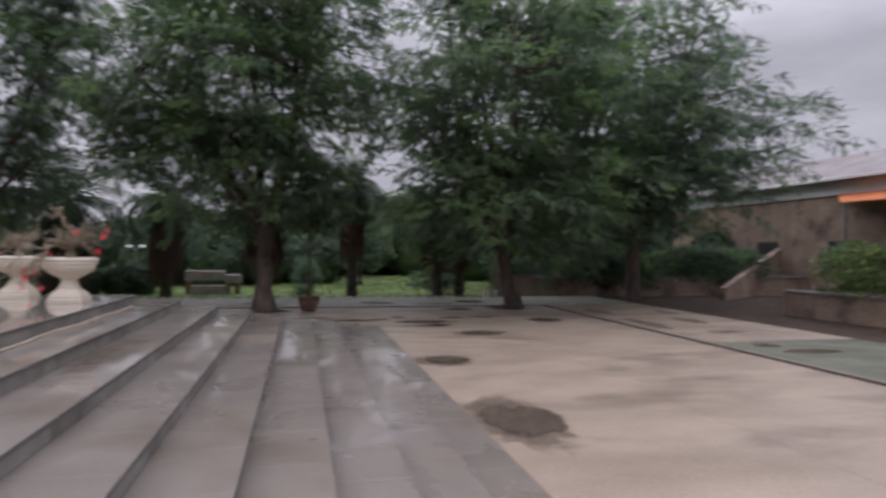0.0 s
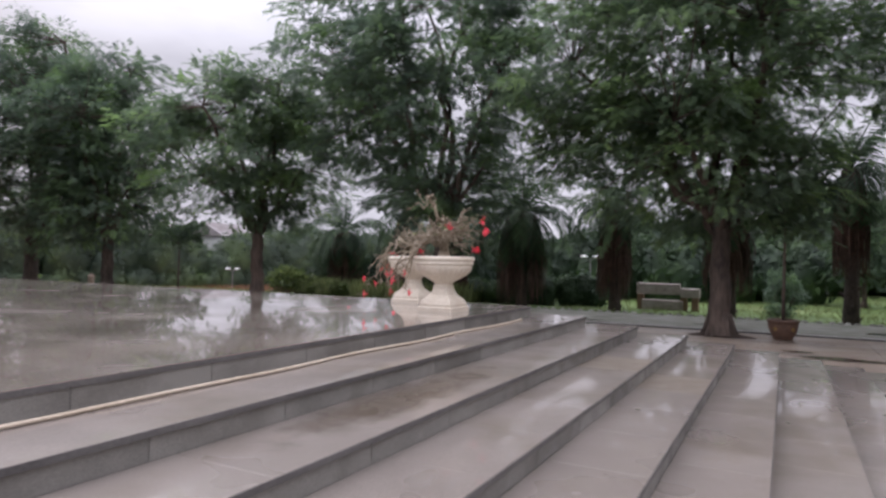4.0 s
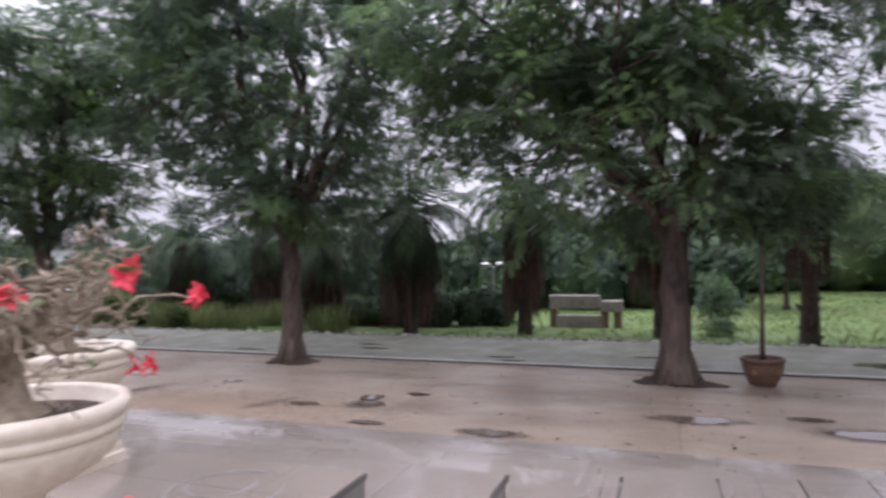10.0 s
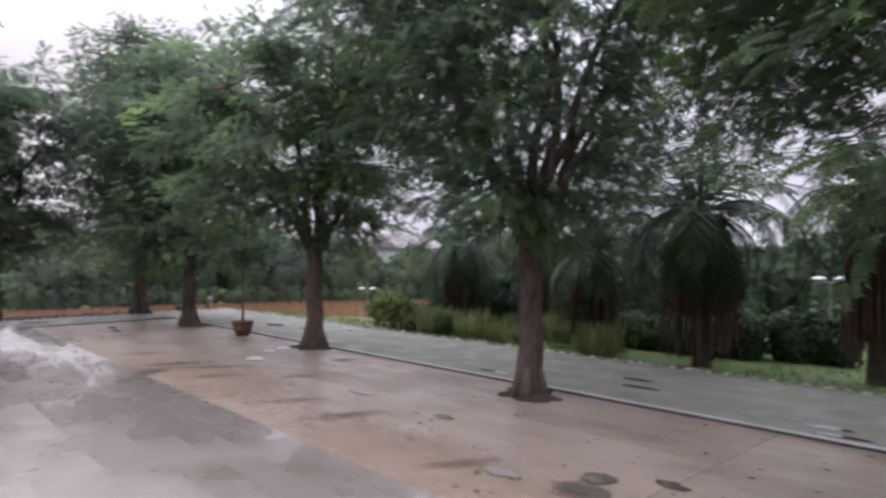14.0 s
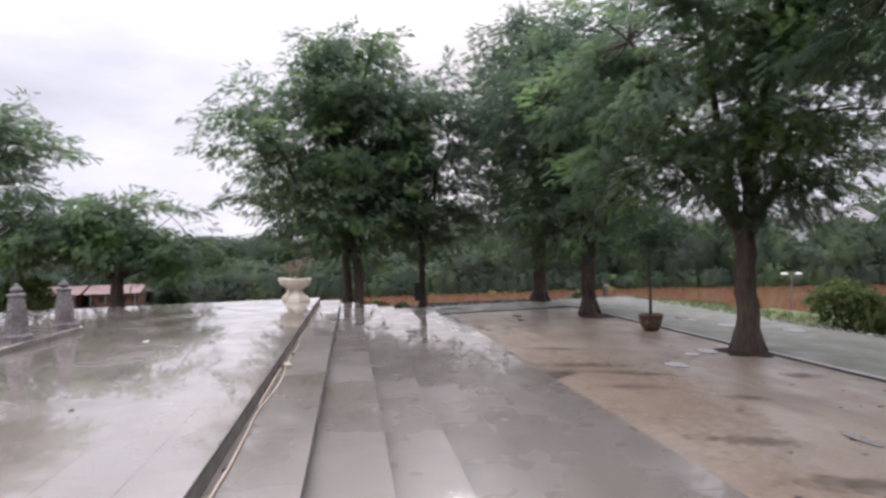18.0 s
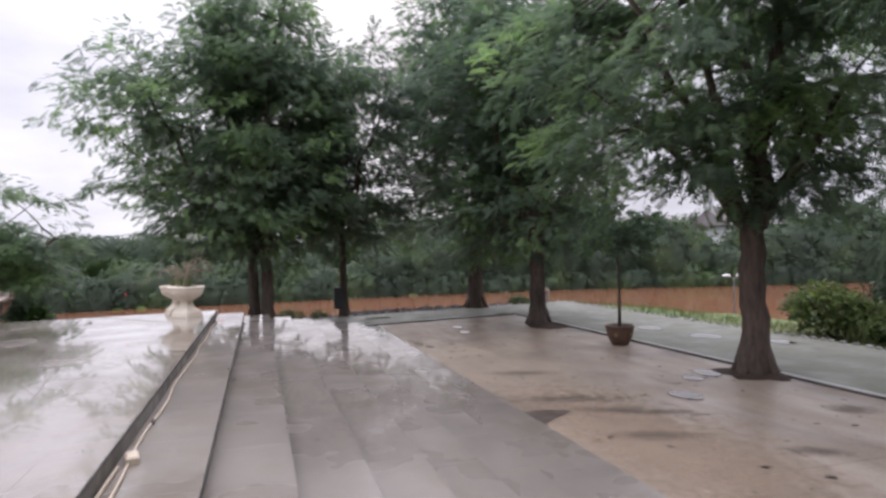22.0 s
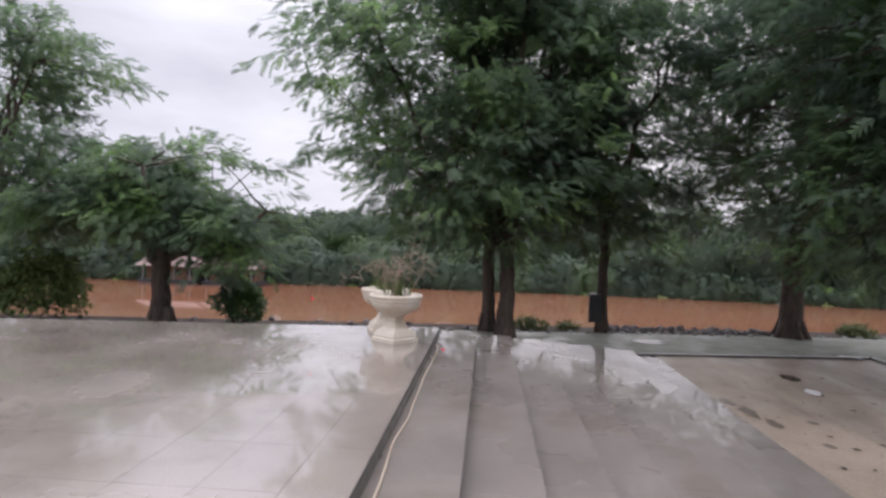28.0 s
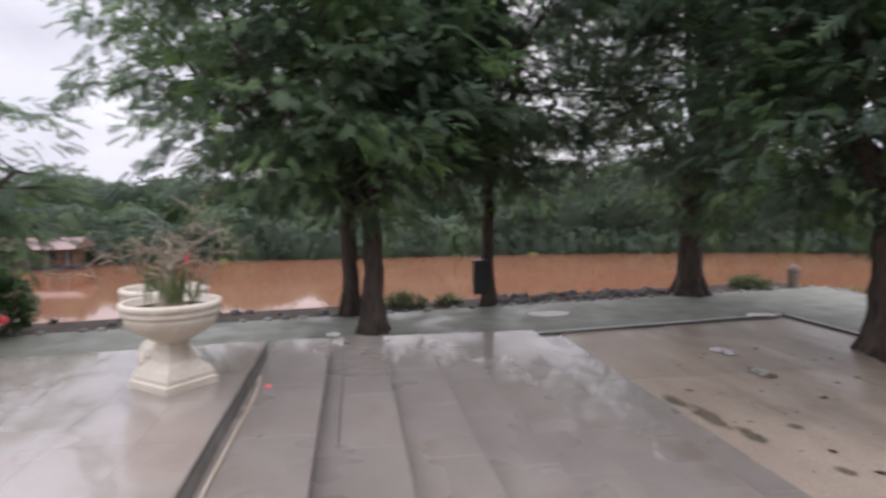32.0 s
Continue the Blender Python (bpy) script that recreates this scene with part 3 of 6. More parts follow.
# dark strips along the edges of the tread slabs
for i in range(LEVELS):
    e, z = (0.0045 if i == 0 else GO * i + 0.016), TOP - RISE * i - TILE_T
    part("slab_edge", Geo().box(e, PS, z - 0.004, e + 0.003, e - 0.001, z + TILE_T - 0.004), EDGE, steps_e)
    part("slab_edge", Geo().prism([(west_x(e, GO * i), e), (e + 0.003, e), (e + 0.003, e + 0.003), (west_x(e, GO * i), e + 0.003)], z - 0.004, z + TILE_T - 0.004), EDGE, steps_n)
tagged(part("far_treads", south, TREAD, steps_e), kind="stuff")
tagged(part("treads", west, TREAD, steps_w), kind="stuff")
tagged(part("risers", west_r, RISER, steps_w), kind="stuff")

# ---- yard of concrete slabs ----
EDGE_N, EDGE_E = 10.28, 11.6


def kerb_x(y):
    return -25.85 - SKEW * y


def bank_edge(y):
    return -29.0 - SKEW * y


yard = part("yard", Geo().prism([(kerb_x(4.7), 4.7), (EDGE_E, 4.7), (EDGE_E, EDGE_N), (kerb_x(EDGE_N), EDGE_N)], -0.12, -0.03).box(4.7, PS - 6, -0.12, EDGE_E, 4.7, -0.031), JOINT)
tagged(yard, "damp pinkish concrete yard with stains and puddles", "yard", kind="structure")
xs = [-23.5, -19.3, -15.1, -10.9, -6.75, -2.55, 1.62, 4.8, 7.79, EDGE_E]
rows_n = ((4.808, 8.1), (8.1, EDGE_N))
for a, b in zip(xs, xs[1:]):
    for c, d in rows_n:
        piece("slab", Geo().box(0.0035, 0.0035, 0, b - a - 0.0035, d - c - 0.0035, 0.05, 0.003).mesh("slab", CONCRETE), yard, a, c, -0.05)
for c, d in rows_n:
    part("slab", Geo().prism([(kerb_x(c + 0.003), c + 0.003), (-23.503, c + 0.003), (-23.503, d - 0.003), (kerb_x(d - 0.003), d - 0.003)], -0.05, 0.0), CONCRETE, yard)
ys = [PS - 6, -25.8, -21.6, -17.4, -13.2, -9, -5.1, -0.9, 4.808]
for a, b in ((4.808, 7.79), (7.79, EDGE_E)):
    for c, d in zip(ys, ys[1:]):
        piece("slab", Geo().box(0.0035, 0.0035, 0, b - a - 0.0035, d - c - 0.0035, 0.05, 0.003).mesh("slab", CONCRETE), yard, a, c, -0.05)

# ---- river walk: kerb and green-grey walkway on three sides ----
WN, WE, WZ = 14.3, 15.5, 0.05
n0, n1 = EDGE_N + 0.09, WN
walkway = part("walkway", Geo().prism([(bank_edge(n0), n0), (WE, n0), (WE, n1), (bank_edge(n1), n1)], -0.1, WZ), WALKWAY)
tagged(walkway, "green-grey concrete river walk, damp with dark stains", "walkway", kind="structure")
s0, s1 = PS - 6, EDGE_N + 0.086
walk_w = part("walkway_west", Geo().prism([(bank_edge(s0), s0), (kerb_x(s0) - 0.09, s0), (kerb_x(s1) - 0.09, s1), (bank_edge(s1), s1)], -0.1, WZ), WALKWAY)
tagged(walk_w, "green-grey concrete river walk along the water", "walkway", kind="structure")
walk_e = part("walkway_east", Geo().box(EDGE_E + 0.09, s0, -0.1, WE, 0.5, WZ), MOSSWALK)
walk_ne = part("walkway_northeast", Geo().box(EDGE_E + 0.09, 0.52, -0.1, WE, s1, WZ - 0.002), CONCRETE)
tagged(walk_ne, "stained beige concrete strip beside the yard", "walkway", kind="structure")
tagged(walk_e, "green concrete strip with puddles beside the yard", "walkway", kind="structure")


def kerb(name, x, y, turn, length, mat=KERB):
    """A kerb of short stones on a dark face, running from (x, y) along the turned x axis, its face on the right-hand
    side.
    """
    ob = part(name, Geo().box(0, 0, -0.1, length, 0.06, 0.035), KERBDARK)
    ob.matrix_basis = pose(x, y, 0, 0, 0, turn)
    tagged(ob, "low concrete kerb with a dark face", "kerb", kind="structure")
    n = int(length / 1.5)
    me = Geo().box(0.003, -0.006, 0, length / n - 0.003, 0.085, 0.022, 0.006).mesh("kerb_stone", mat)
    for k in range(n):
        piece("kerb_stone", me, ob, length * k / n, 0, 0.035)
    return ob


kerb("kerb_north", kerb_x(EDGE_N), EDGE_N, 0, EDGE_E - kerb_x(EDGE_N))
kerb("kerb_west", kerb_x(s0), s0, 90 + SLANT, (EDGE_N - s0 - 0.05) / math.cos(radians(SLANT)))
kerb("kerb_east", EDGE_E, EDGE_N - 0.02, -90, EDGE_N - s0, JOINT)


# ---- trees ----
def limb(g, rnd, a, b, r0, r1, n=6, bend=0.18, sides=7):
    a, b = Vector(a), Vector(b)
    length = (b - a).length
    off = Vector((rnd.uniform(-1, 1), rnd.uniform(-1, 1), rnd.uniform(-0.3, 0.8))) * bend * length
    pts, rad = [], []
    for k in range(n + 1):
        s = k / n
        w = Vector((rnd.uniform(-1, 1), rnd.uniform(-1, 1), rnd.uniform(-1, 1))) * 0.03 * length * (0 < k < n)
        pts.append(a.lerp(b, s) + off * 4 * s * (1 - s) * 0.5 + w)
        rad.append(r0 + (r1 - r0) * s)
    g.tube(pts, rad, sides)
    return pts


FEATHER = [pinnate(5, 0.31, 0.09, 0.048, dp) for dp in (0.1, 0.28, 0.55)]
COARSE = pinnate(4, 0.5, 0.2, 0.13, 0.5)


def tree_meshes(seed, fork, r, lobes, sprays=900, limbs=8, mat=None, low=2.2, lean=(0, 0), core=300, gaps=-0.12, twigs=0.4, size=1.0, coarse=False, tiers=0.7, leaves=24):
    """Trunk with limbs, and a crown of drooping feathery sprays over uneven lobes (x, y, z, rx, ry, rz), as two meshes about the tree's foot."""
    rnd, rng = random.Random(seed), np.random.default_rng(seed)
    lobes = np.array(lobes, float)
    g = Geo()
    top = Vector((lean[0], lean[1], fork))
    n = 10
    pts = [Vector((0, 0, -0.15)).lerp(top, k / n) + Vector((rnd.uniform(-1, 1), rnd.uniform(-1, 1), 0)) * 0.035 * (0 < k < n) for k in range(n + 1)]
    rad = [r * (1.0 - 0.2 * k / n + 0.62 * math.exp(-k * 0.9)) * rnd.uniform(0.96, 1.04) for k in range(n + 1)]
    g.tube(pts, rad, 16)
    for k in range(6):
        a = k * 1.05 + rnd.uniform(-0.3, 0.3)
        d = Vector((math.cos(a), math.sin(a), 0))
        g.tube([d * r * 0.75 + Vector((0, 0, 0.55)), d * r * 1.2 + Vector((0, 0, 0.14)), d * r * 1.8 + Vector((0, 0, -0.08))], [r * 0.32, r * 0.32, r * 0.14], 7)
    area = (lobes[:, 3] * lobes[:, 4] + lobes[:, 3] * lobes[:, 5] + lobes[:, 4] * lobes[:, 5])

    def shell(count, inner, outer, power):
        """Places in the lobes, with the outward way at each."""
        which = rng.choice(len(lobes), count * 3, p=area / area.sum())
        d = rng.normal(size=(count * 3, 3))
        d /= np.linalg.norm(d, axis=1, keepdims=True)
        lump = np.array([1 + 0.3 * noise.noise(Vector(q * 1.6) + Vector((seed + w, 0, 0))) + 0.2 * noise.noise(Vector(q * 3.7) + Vector((0, seed, w))) for q, w in zip(d, which)])
        rr = (inner + (outer - inner) * rng.random(count * 3) ** power) * lump
        p = lobes[which, :3] + d * rr[:, None] * lobes[which, 3:]
        hole = np.array([noise.noise(Vector(q * 0.62) + Vector((0, seed * 3.1, 0))) + 0.5 * noise.noise(Vector(q * 1.9) + Vector((seed, 0, 0))) for q in p])
        keep = (p[:, 2] > low + rng.normal(0, 0.22, len(p))) & (hole > gaps)
        return p[keep][:count], d[keep][:count]

    spots, way = shell(int(sprays * tiers), 0.35, 1.05, 0.6)
    ends = []
    for k in range(limbs):
        lb = lobes[k % len(lobes)]
        a = 2 * math.pi * (k + rnd.uniform(-0.3, 0.3)) / limbs * 1.7
        s = rnd.uniform(0.35, 0.7)
        e = Vector(lb[:3]) + Vector((math.cos(a) * lb[3] * s, math.sin(a) * lb[4] * s, lb[5] * rnd.uniform(-0.1, 0.6)))
        e.z = max(e.z, fork + 0.6)
        ends.append(limb(g, rnd, top - Vector((0, 0, rnd.uniform(0, 0.35))), e, r * 0.52, r * 0.16, 8, 0.14))
    for p in spots[: int(len(spots) * twigs)]:
        v = Vector(p)
        best = min(((q - v).length, q) for path in ends for q in path[2:])
        limb(g, rnd, best[1], v, r * 0.1, r * 0.03, 4, 0.12, 4)
    trunk_me = g.mesh("trunk", BARK, True)
    flat = spots - np.array([lean[0], lean[1], 0])
    flat[:, 2] = 0
    flat /= np.linalg.norm(flat, axis=1, keepdims=True) + 1e-6
    # every spot carries a flat, slightly drooping tier of feathery leaves that points outward
    out = way * np.array([0.4, 0.4, 0.25]) + flat * 0.6 + rng.normal(size=spots.shape) * np.array([0.4, 0.4, 0.12]) + np.array([0, 0, -0.03])
    out /= np.linalg.norm(out, axis=1, keepdims=True)
    side = np.cross(np.array([0, 0, 1.0]), out) + rng.normal(0, 0.2, (len(spots), 1)) * np.array([0, 0, 1.0])
    span = size * rng.uniform(0.6, 1.3, len(spots))
    vs, qs, base = [], [], 0
    for tpl in ([COARSE] if coarse else FEATHER):
        which = np.repeat(np.arange(len(spots)), 6 if coarse else leaves // 3)
        m = len(which)
        u, w = rng.uniform(-0.6, 0.7, m), rng.uniform(-1, 1, m)
        w *= 0.55 * (1 - 0.6 * np.abs(u))
        p = spots[which] + (out[which] * u[:, None] + side[which] * w[:, None]) * span[which][:, None]
        p[:, 2] += -0.22 * np.clip(u, 0, 1) ** 2 - 0.2 * np.abs(w) + rng.normal(0, 0.06, m)
        d = out[which] * (0.6 + 0.4 * u)[:, None] + side[which] * (w * 1.7)[:, None] + rng.normal(size=(m, 3)) * np.array([0.3, 0.3, 0.2]) + np.array([0, 0, -0.02])
        v, q = scatter(tpl, p, frames_from(d, rng, 0.35), rng.uniform(0.75, 1.3, m), 3)
        vs.append(v), qs.append(q + base)
        base += len(v)
    # larger leaves deeper in the crown
    hs, _ = shell(int(core * 0.45), 0.1, 0.8, 0.55)
    hp = np.repeat(hs, 11, axis=0)
    hp = hp + rng.normal(size=hp.shape) * np.array([0.42, 0.42, 0.26])
    v, q = scatter(pinnate(4, 0.36, 0.16, 0.085, 0.5), hp, frames_from(rng.normal(size=hp.shape) * np.array([1, 1, 0.4]), rng, 0.5), rng.uniform(0.7, 1.15, len(hp)), 3)
    vs.append(v), qs.append(q + base)
    return trunk_me, array_mesh("crown", np.concatenate(vs), np.concatenate(qs), mat or LEAF)


def plant_tree(meshes, x, y, z, turn, scale, label, group="", name="tree", category="tree"):
    ob = thing(name, label, category, pose(x, y, z, 0, 0, turn) @ Matrix.Scale(scale, 4), group)
    for me, nm in zip(meshes, ("trunk", "crown")):
        p = new(nm, me)
        p.parent = ob
    return ob


KIND_A = tree_meshes(3, 2.7, 0.27, ((0, 0, 4.2, 3.1, 3.1, 2.3), (0, 0, 7.4, 3.7, 3.7, 2.5), (0, 0, 9.6, 2.6, 2.6, 1.6)), 900, gaps=-0.25, core=380)
KIND_B = tree_meshes(8, 2.6, 0.34, ((0, 0, 4.6, 3.7, 3.7, 2.8), (0.2, 0, 8.6, 4.3, 4.3, 2.8), (0, 0, 11.8, 2.9, 2.9, 2.0)), 1000, gaps=-0.25, core=420)
KIND_C = tree_meshes(15, 2.9, 0.26, ((0, -0.2, 4.4, 3.0, 3.2, 1.6), (-0.6, -0.4, 6.2, 4.2, 4.2, 1.9), (-0.3, 0, 7.8, 3.0, 3.0, 1.4)), 790, 9, mat=LEAFPALE, low=2.7, gaps=0.12, core=80)
KIND_E = tree_meshes(51, 2.9, 0.24, ((0.2, 0, 4.3, 2.1, 2.3, 1.7), (-0.8, 0.6, 7.2, 4.9, 3.9, 2.6), (-1.2, 0.6, 10.0, 4.8, 3.8, 2.5)), 1130, 11, low=2.6, gaps=0.05, core=200)
KIND_F = tree_meshes(27, 2.8, 0.27, ((-0.4, 0, 4.4, 3.3, 3.0, 1.9), (-0.4, 0, 7.2, 4.9, 4.4, 2.5), (-0.1, 0, 10.2, 4.4, 4.2, 2.4), (-3.0, -0.2, 5.4, 2.3, 2.3, 1.4)), 1360, 10, mat=LEAFPALE, gaps=-0.14, core=380)
KIND_H = tree_meshes(29, 2.5, 0.24, ((-0.2, -0.7, 4.0, 4.5, 4.2, 2.4), (-0.4, -0.4, 7.2, 5.1, 4.8, 2.7), (0, 0, 10.2, 4.2, 4.2, 2.2)), 1350, 9, mat=LEAFPALE, low=1.55, gaps=-0.2, core=420, lean=(-0.5, 0.1))
KIND_Q = tree_meshes(31, 2.6, 0.3, ((0, -0.4, 5.2, 4.6, 4.6, 2.6), (1.0, -0.8, 7.0, 5.2, 5.2, 2.6), (0, 0, 10.2, 4.4, 4.4, 2.6)), 1050, 9, size=1.2, gaps=-0.2, core=420)
KIND_G = tree_meshes(21, 1.9, 0.27, ((0, 0.4, 4.1, 2.0, 2.3, 0.9), (0.2, 2.4, 2.65, 1.5, 1.4, 0.95), (0, -2.3, 3.4, 2.0, 2.0, 1.0), (-0.5, 0.0, 3.2, 2.4, 2.0, 0.9)), 600, 8, mat=LEAFPALE, low=1.5, core=110, gaps=-0.1)
KIND_S = tree_meshes(33, 2.6, 0.22, ((0.2, -1.1, 4.4, 3.2, 3.8, 2.1), (0.2, -1.6, 7.3, 3.6, 4.2, 2.4), (0, -0.2, 9.6, 2.7, 2.8, 1.8)), 900, 8, mat=LEAFPALE, low=2.2, gaps=-0.02, core=200)
KIND_S2 = tree_meshes(35, 2.6, 0.2, ((0, 0.4, 4.4, 2.8, 2.9, 2.0), (0, 0.4, 7.6, 3.1, 3.2, 2.5)), 650, 7, low=2.2)
KIND_N = tree_meshes(37, 3.0, 0.16, ((0, 0.2, 4.8, 2.6, 2.6, 2.2), (0, 0.3, 8.2, 3.1, 3.1, 2.7)), 620, 7, low=2.4, gaps=-0.12, core=200)
KIND_T = tree_meshes(64, 3.0, 0.16, ((0, 0.4, 4.4, 2.7, 3.0, 1.9), (0, 0.2, 7.2, 2.6, 2.9, 1.7)), 420, 10, mat=LEAFPALE, gaps=0.02, core=30, twigs=1.0, low=1.6)
KIND_W = tree_meshes(61, 2.6, 0.22, ((0, 0, 4.6, 3.4, 3.4, 2.6), (0, 0, 7.2, 3.4, 3.4, 2.4)), 420, 8, low=1.5, coarse=True, core=60, size=1.0)
ROW = "row of shade trees along the kerb"
plant_tree(KIND_F, 1.62, 9.2, 0, 0, 1.0, "leafy shade tree with a thick reddish-brown trunk in the yard", ROW)
plant_tree(KIND_E, -6.75, 9.6, 0, 0, 1.0, "dark dense shade tree with a straight brown trunk", ROW)
plant_tree(KIND_C, -15.15, 9.95, 0, 0, 1.0, "bright green shade tree with a flared trunk by the kerb", ROW)
plant_tree(KIND_A, -24.3, 9.75, 0, 0, 1.0, "shade tree with dark low foliage by the kerb", ROW)
plant_tree(KIND_H, 10.1, 9.3, 0, 0, 1.0, "broad shade tree with a leaning dark trunk", ROW)
plant_tree(KIND_B, -30.6, 9.8, 0, 0, 1.0, "tall dark shade tree with a wide flared foot")
plant_tree(KIND_S, -27.2, 1.25, 0.03, 0, 1.0, "slender-trunked shade tree at the top of the river bank")
plant_tree(KIND_S2, -29.2, 0.8, 0, 0, 1.0, "shade tree standing on the edge of the river bank")
plant_tree(KIND_N, -30.0, 4.15, 0, 0, 1.0, "thin dark tree with a box fixed to its trunk")
plant_tree(KIND_G, -27.4, -7.85, 0.0, 0, 1.0, "low spreading umbrella-shaped tree with a stout trunk")


# ---- leaf masses: bushes and far woods ----
LEAF_CARD = np.array([(0, 0, 0), (0.5, 0.28, 0.05), (1.0, 0, -0.1), (0.5, -0.28, 0.05)])

LEAF_SLIP = np.array([(0, 0.3, 0), (0, -0.3, 0), (1.0, 0, -0.08)])


def leaf_mass(name, blobs, mat, seed, leaf=0.12, per_area=60, shingled=False):
    """Leaves over uneven ellipsoids (x, y, z, rx, ry, rz)."""
    rng = np.random.default_rng(seed)
    ps, ds, outs = [], [], []
    for x, y, z, rx, ry, rz in blobs:
        n = int(per_area * 4 * math.pi * ((rx * ry + rx * rz + ry * rz) / 3))
        d = rng.normal(size=(n, 3))
        d /= np.linalg.norm(d, axis=1, keepdims=True)
        d[:, 2] = np.where(d[:, 2] < -0.6, -d[:, 2], d[:, 2])
        lump = np.array([1 + 0.38 * noise.noise(Vector(q * 2.2) + Vector((x, y, seed))) for q in d])
        r = lump * (0.72 + 0.32 * rng.random(n) ** 0.7)
        ps.append(np.array([x, y, z]) + d * r[:, None] * np.array([rx, ry, rz]))
        outs.append(d)
        ds.append(d * np.array([1, 1, 0.3]) + rng.normal(size=(n, 3)) * 0.55 + np.array([0, 0, -0.25]))
    p, d = np.concatenate(ps), np.concatenate(ds)
    frames = frames_from(d, rng, 0.6)
    if shingled:  # leaves lie along the outside of each clump
        z = np.concatenate(outs) + rng.normal(size=p.shape) * 0.38
        z /= np.linalg.norm(z, axis=1, keepdims=True)
        x = np.cross(z, rng.normal(size=p.shape))
        x /= np.linalg.norm(x, axis=1, keepdims=True)
        frames = np.stack([x, np.cross(z, x), z], axis=2)
        v, q = scatter(LEAF_SLIP, p, frames, leaf * rng.uniform(0.6, 1.5, len(p)), 3)
        vs, qs, base = [v], [q], len(v)
        nu, nv = 14, 8
        for x, y, z, rx, ry, rz in blobs:  # the shaded inside of each clump
            ring = []
            for i in range(nv + 1):
                for j in range(nu):
                    a, e = 2 * math.pi * j / nu, math.pi * (i / nv - 0.5)
                    d = Vector((math.cos(a) * math.cos(e), math.sin(a) * math.cos(e), math.sin(e)))
                    r = 0.86 * (1 + 0.38 * noise.noise(d * 2.2 + Vector((x, y, seed)))) * (1 + 0.1 * noise.noise(d * 7 + Vector((y, x, seed))))
                    ring.append((x + d.x * r * rx, y + d.y * r * ry, z + d.z * r * rz))
            tri = []
            for i in range(nv):
                for j in range(nu):
                    k0, k1, k2, k3 = i * nu + j, i * nu + (j + 1) % nu, (i + 1) * nu + (j + 1) % nu, (i + 1) * nu + j
                    tri += [(k0, k1, k2), (k0, k2, k3)]
            vs.append(np.array(ring)), qs.append(np.array(tri) + base)
            base += len(ring)
        return array_mesh(name, np.concatenate(vs), np.concatenate(qs), mat)
    v, q = scatter(LEAF_CARD, p, frames, leaf * rng.uniform(0.6, 1.5, len(p)))
    return array_mesh(name, v, q, mat)


rw = random.Random(5)
far_blobs = []
for k in range(210):
    y = -75 + 165 * k / 209 + rw.uniform(-2, 2)
    h, w = rw.uniform(2.0, 4.2) * (1.35 if y > 12 else 0.8), rw.uniform(1.6, 3.2)
    x = float(far_x(y)) + 1.7 - w - 4.0 * rw.random() ** 1.5
    far_blobs.append((x, y, -1.5 + h * 0.5, w, rw.uniform(2.0, 4.0), h * 0.75))
for k in range(170):
    y = -75 + 165 * k / 169 + rw.uniform(-0.5, 0.5)
    far_blobs.append((float(far_x(y)) + 1.0 + rw.uniform(-0.3, 0.3), y, -1.2, 0.9, 1.1, rw.uniform(0.9, 2.2)))
for k in range(60):
    y = -120 + 260 * k / 59 + rw.uniform(-3, 3)
    far_blobs.append((float(far_x(y)) - rw.uniform(14, 26), y, rw.uniform(1.5, 2.6), 5, 5, rw.uniform(2.6, 4.2) * (1.5 if y > 15 else 0.75)))
woods = new("far_bank_woods", leaf_mass("far_bank_woods", far_blobs, FARLEAF, 31, 0.42, 7.0, True))
tagged(woods, "dense green bushes and trees along the far bank", "woods", kind="stuff")
north_blobs = []
for k in range(120):
    x = -20 + 70 * (k + rw.random()) / 120
    y = 31 + 16 * rw.random() + 0.1 * abs(x)
    if x < float(bank_x(y)) + 3:
        continue
    h = rw.uniform(2.0, 3.0) if -14 < x < 3 else rw.uniform(2.6, 4.6)
    north_blobs.append((x, y, h * 0.75, rw.uniform(2.0, 3.6), rw.uniform(2.0, 3.2), h))
for k in range(26):
    north_blobs.append((-15 + 0.75 * k + rw.uniform(-0.4, 0.4), 25.5 + 4 * rw.random() + (0.12 * k), 1.0, rw.uniform(1.2, 1.9), 1.4, rw.uniform(1.5, 2.5)))
for k in range(30):
    x = 14.5 + 24 * rw.random()
    north_blobs.append((x, 18.5 + 8 * rw.random(), rw.uniform(0.6, 1.6), 1.6, 1.6, rw.uniform(1.0, 2.4)))
clearing = [b for b in north_blobs if 5 < b[0] < 15.5 and b[1] > 30]
north_blobs = [b for b in north_blobs if b not in clearing]
clearing = [(x, y + 9, z, rx, ry, rz) for x, y, z, rx, ry, rz in clearing]
# woods past the lawn take the leaf with sunlight in its colour
garden = new("garden_woods", leaf_mass("garden_woods", clearing, SUNWOOD, 34, 0.4, 12.5, True))
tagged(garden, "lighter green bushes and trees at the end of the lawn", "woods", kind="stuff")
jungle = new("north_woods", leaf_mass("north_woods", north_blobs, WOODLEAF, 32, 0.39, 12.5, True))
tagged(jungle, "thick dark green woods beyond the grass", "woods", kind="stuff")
thicket_blobs = [(-12 + 1.15 * k + rw.uniform(-0.5, 0.5), 19.5 + rw.uniform(-1.2, 2.5), 0.8, 1.2, 1.1, rw.uniform(0.9, 2.4)) for k in range(4)]
thicket_blobs += [(-9.6 + 0.75 * k + rw.uniform(-0.3, 0.3), 18.0 + rw.uniform(-0.4, 0.8), 0.35, 0.8, 0.7, rw.uniform(0.5, 1.0)) for k in range(5)]
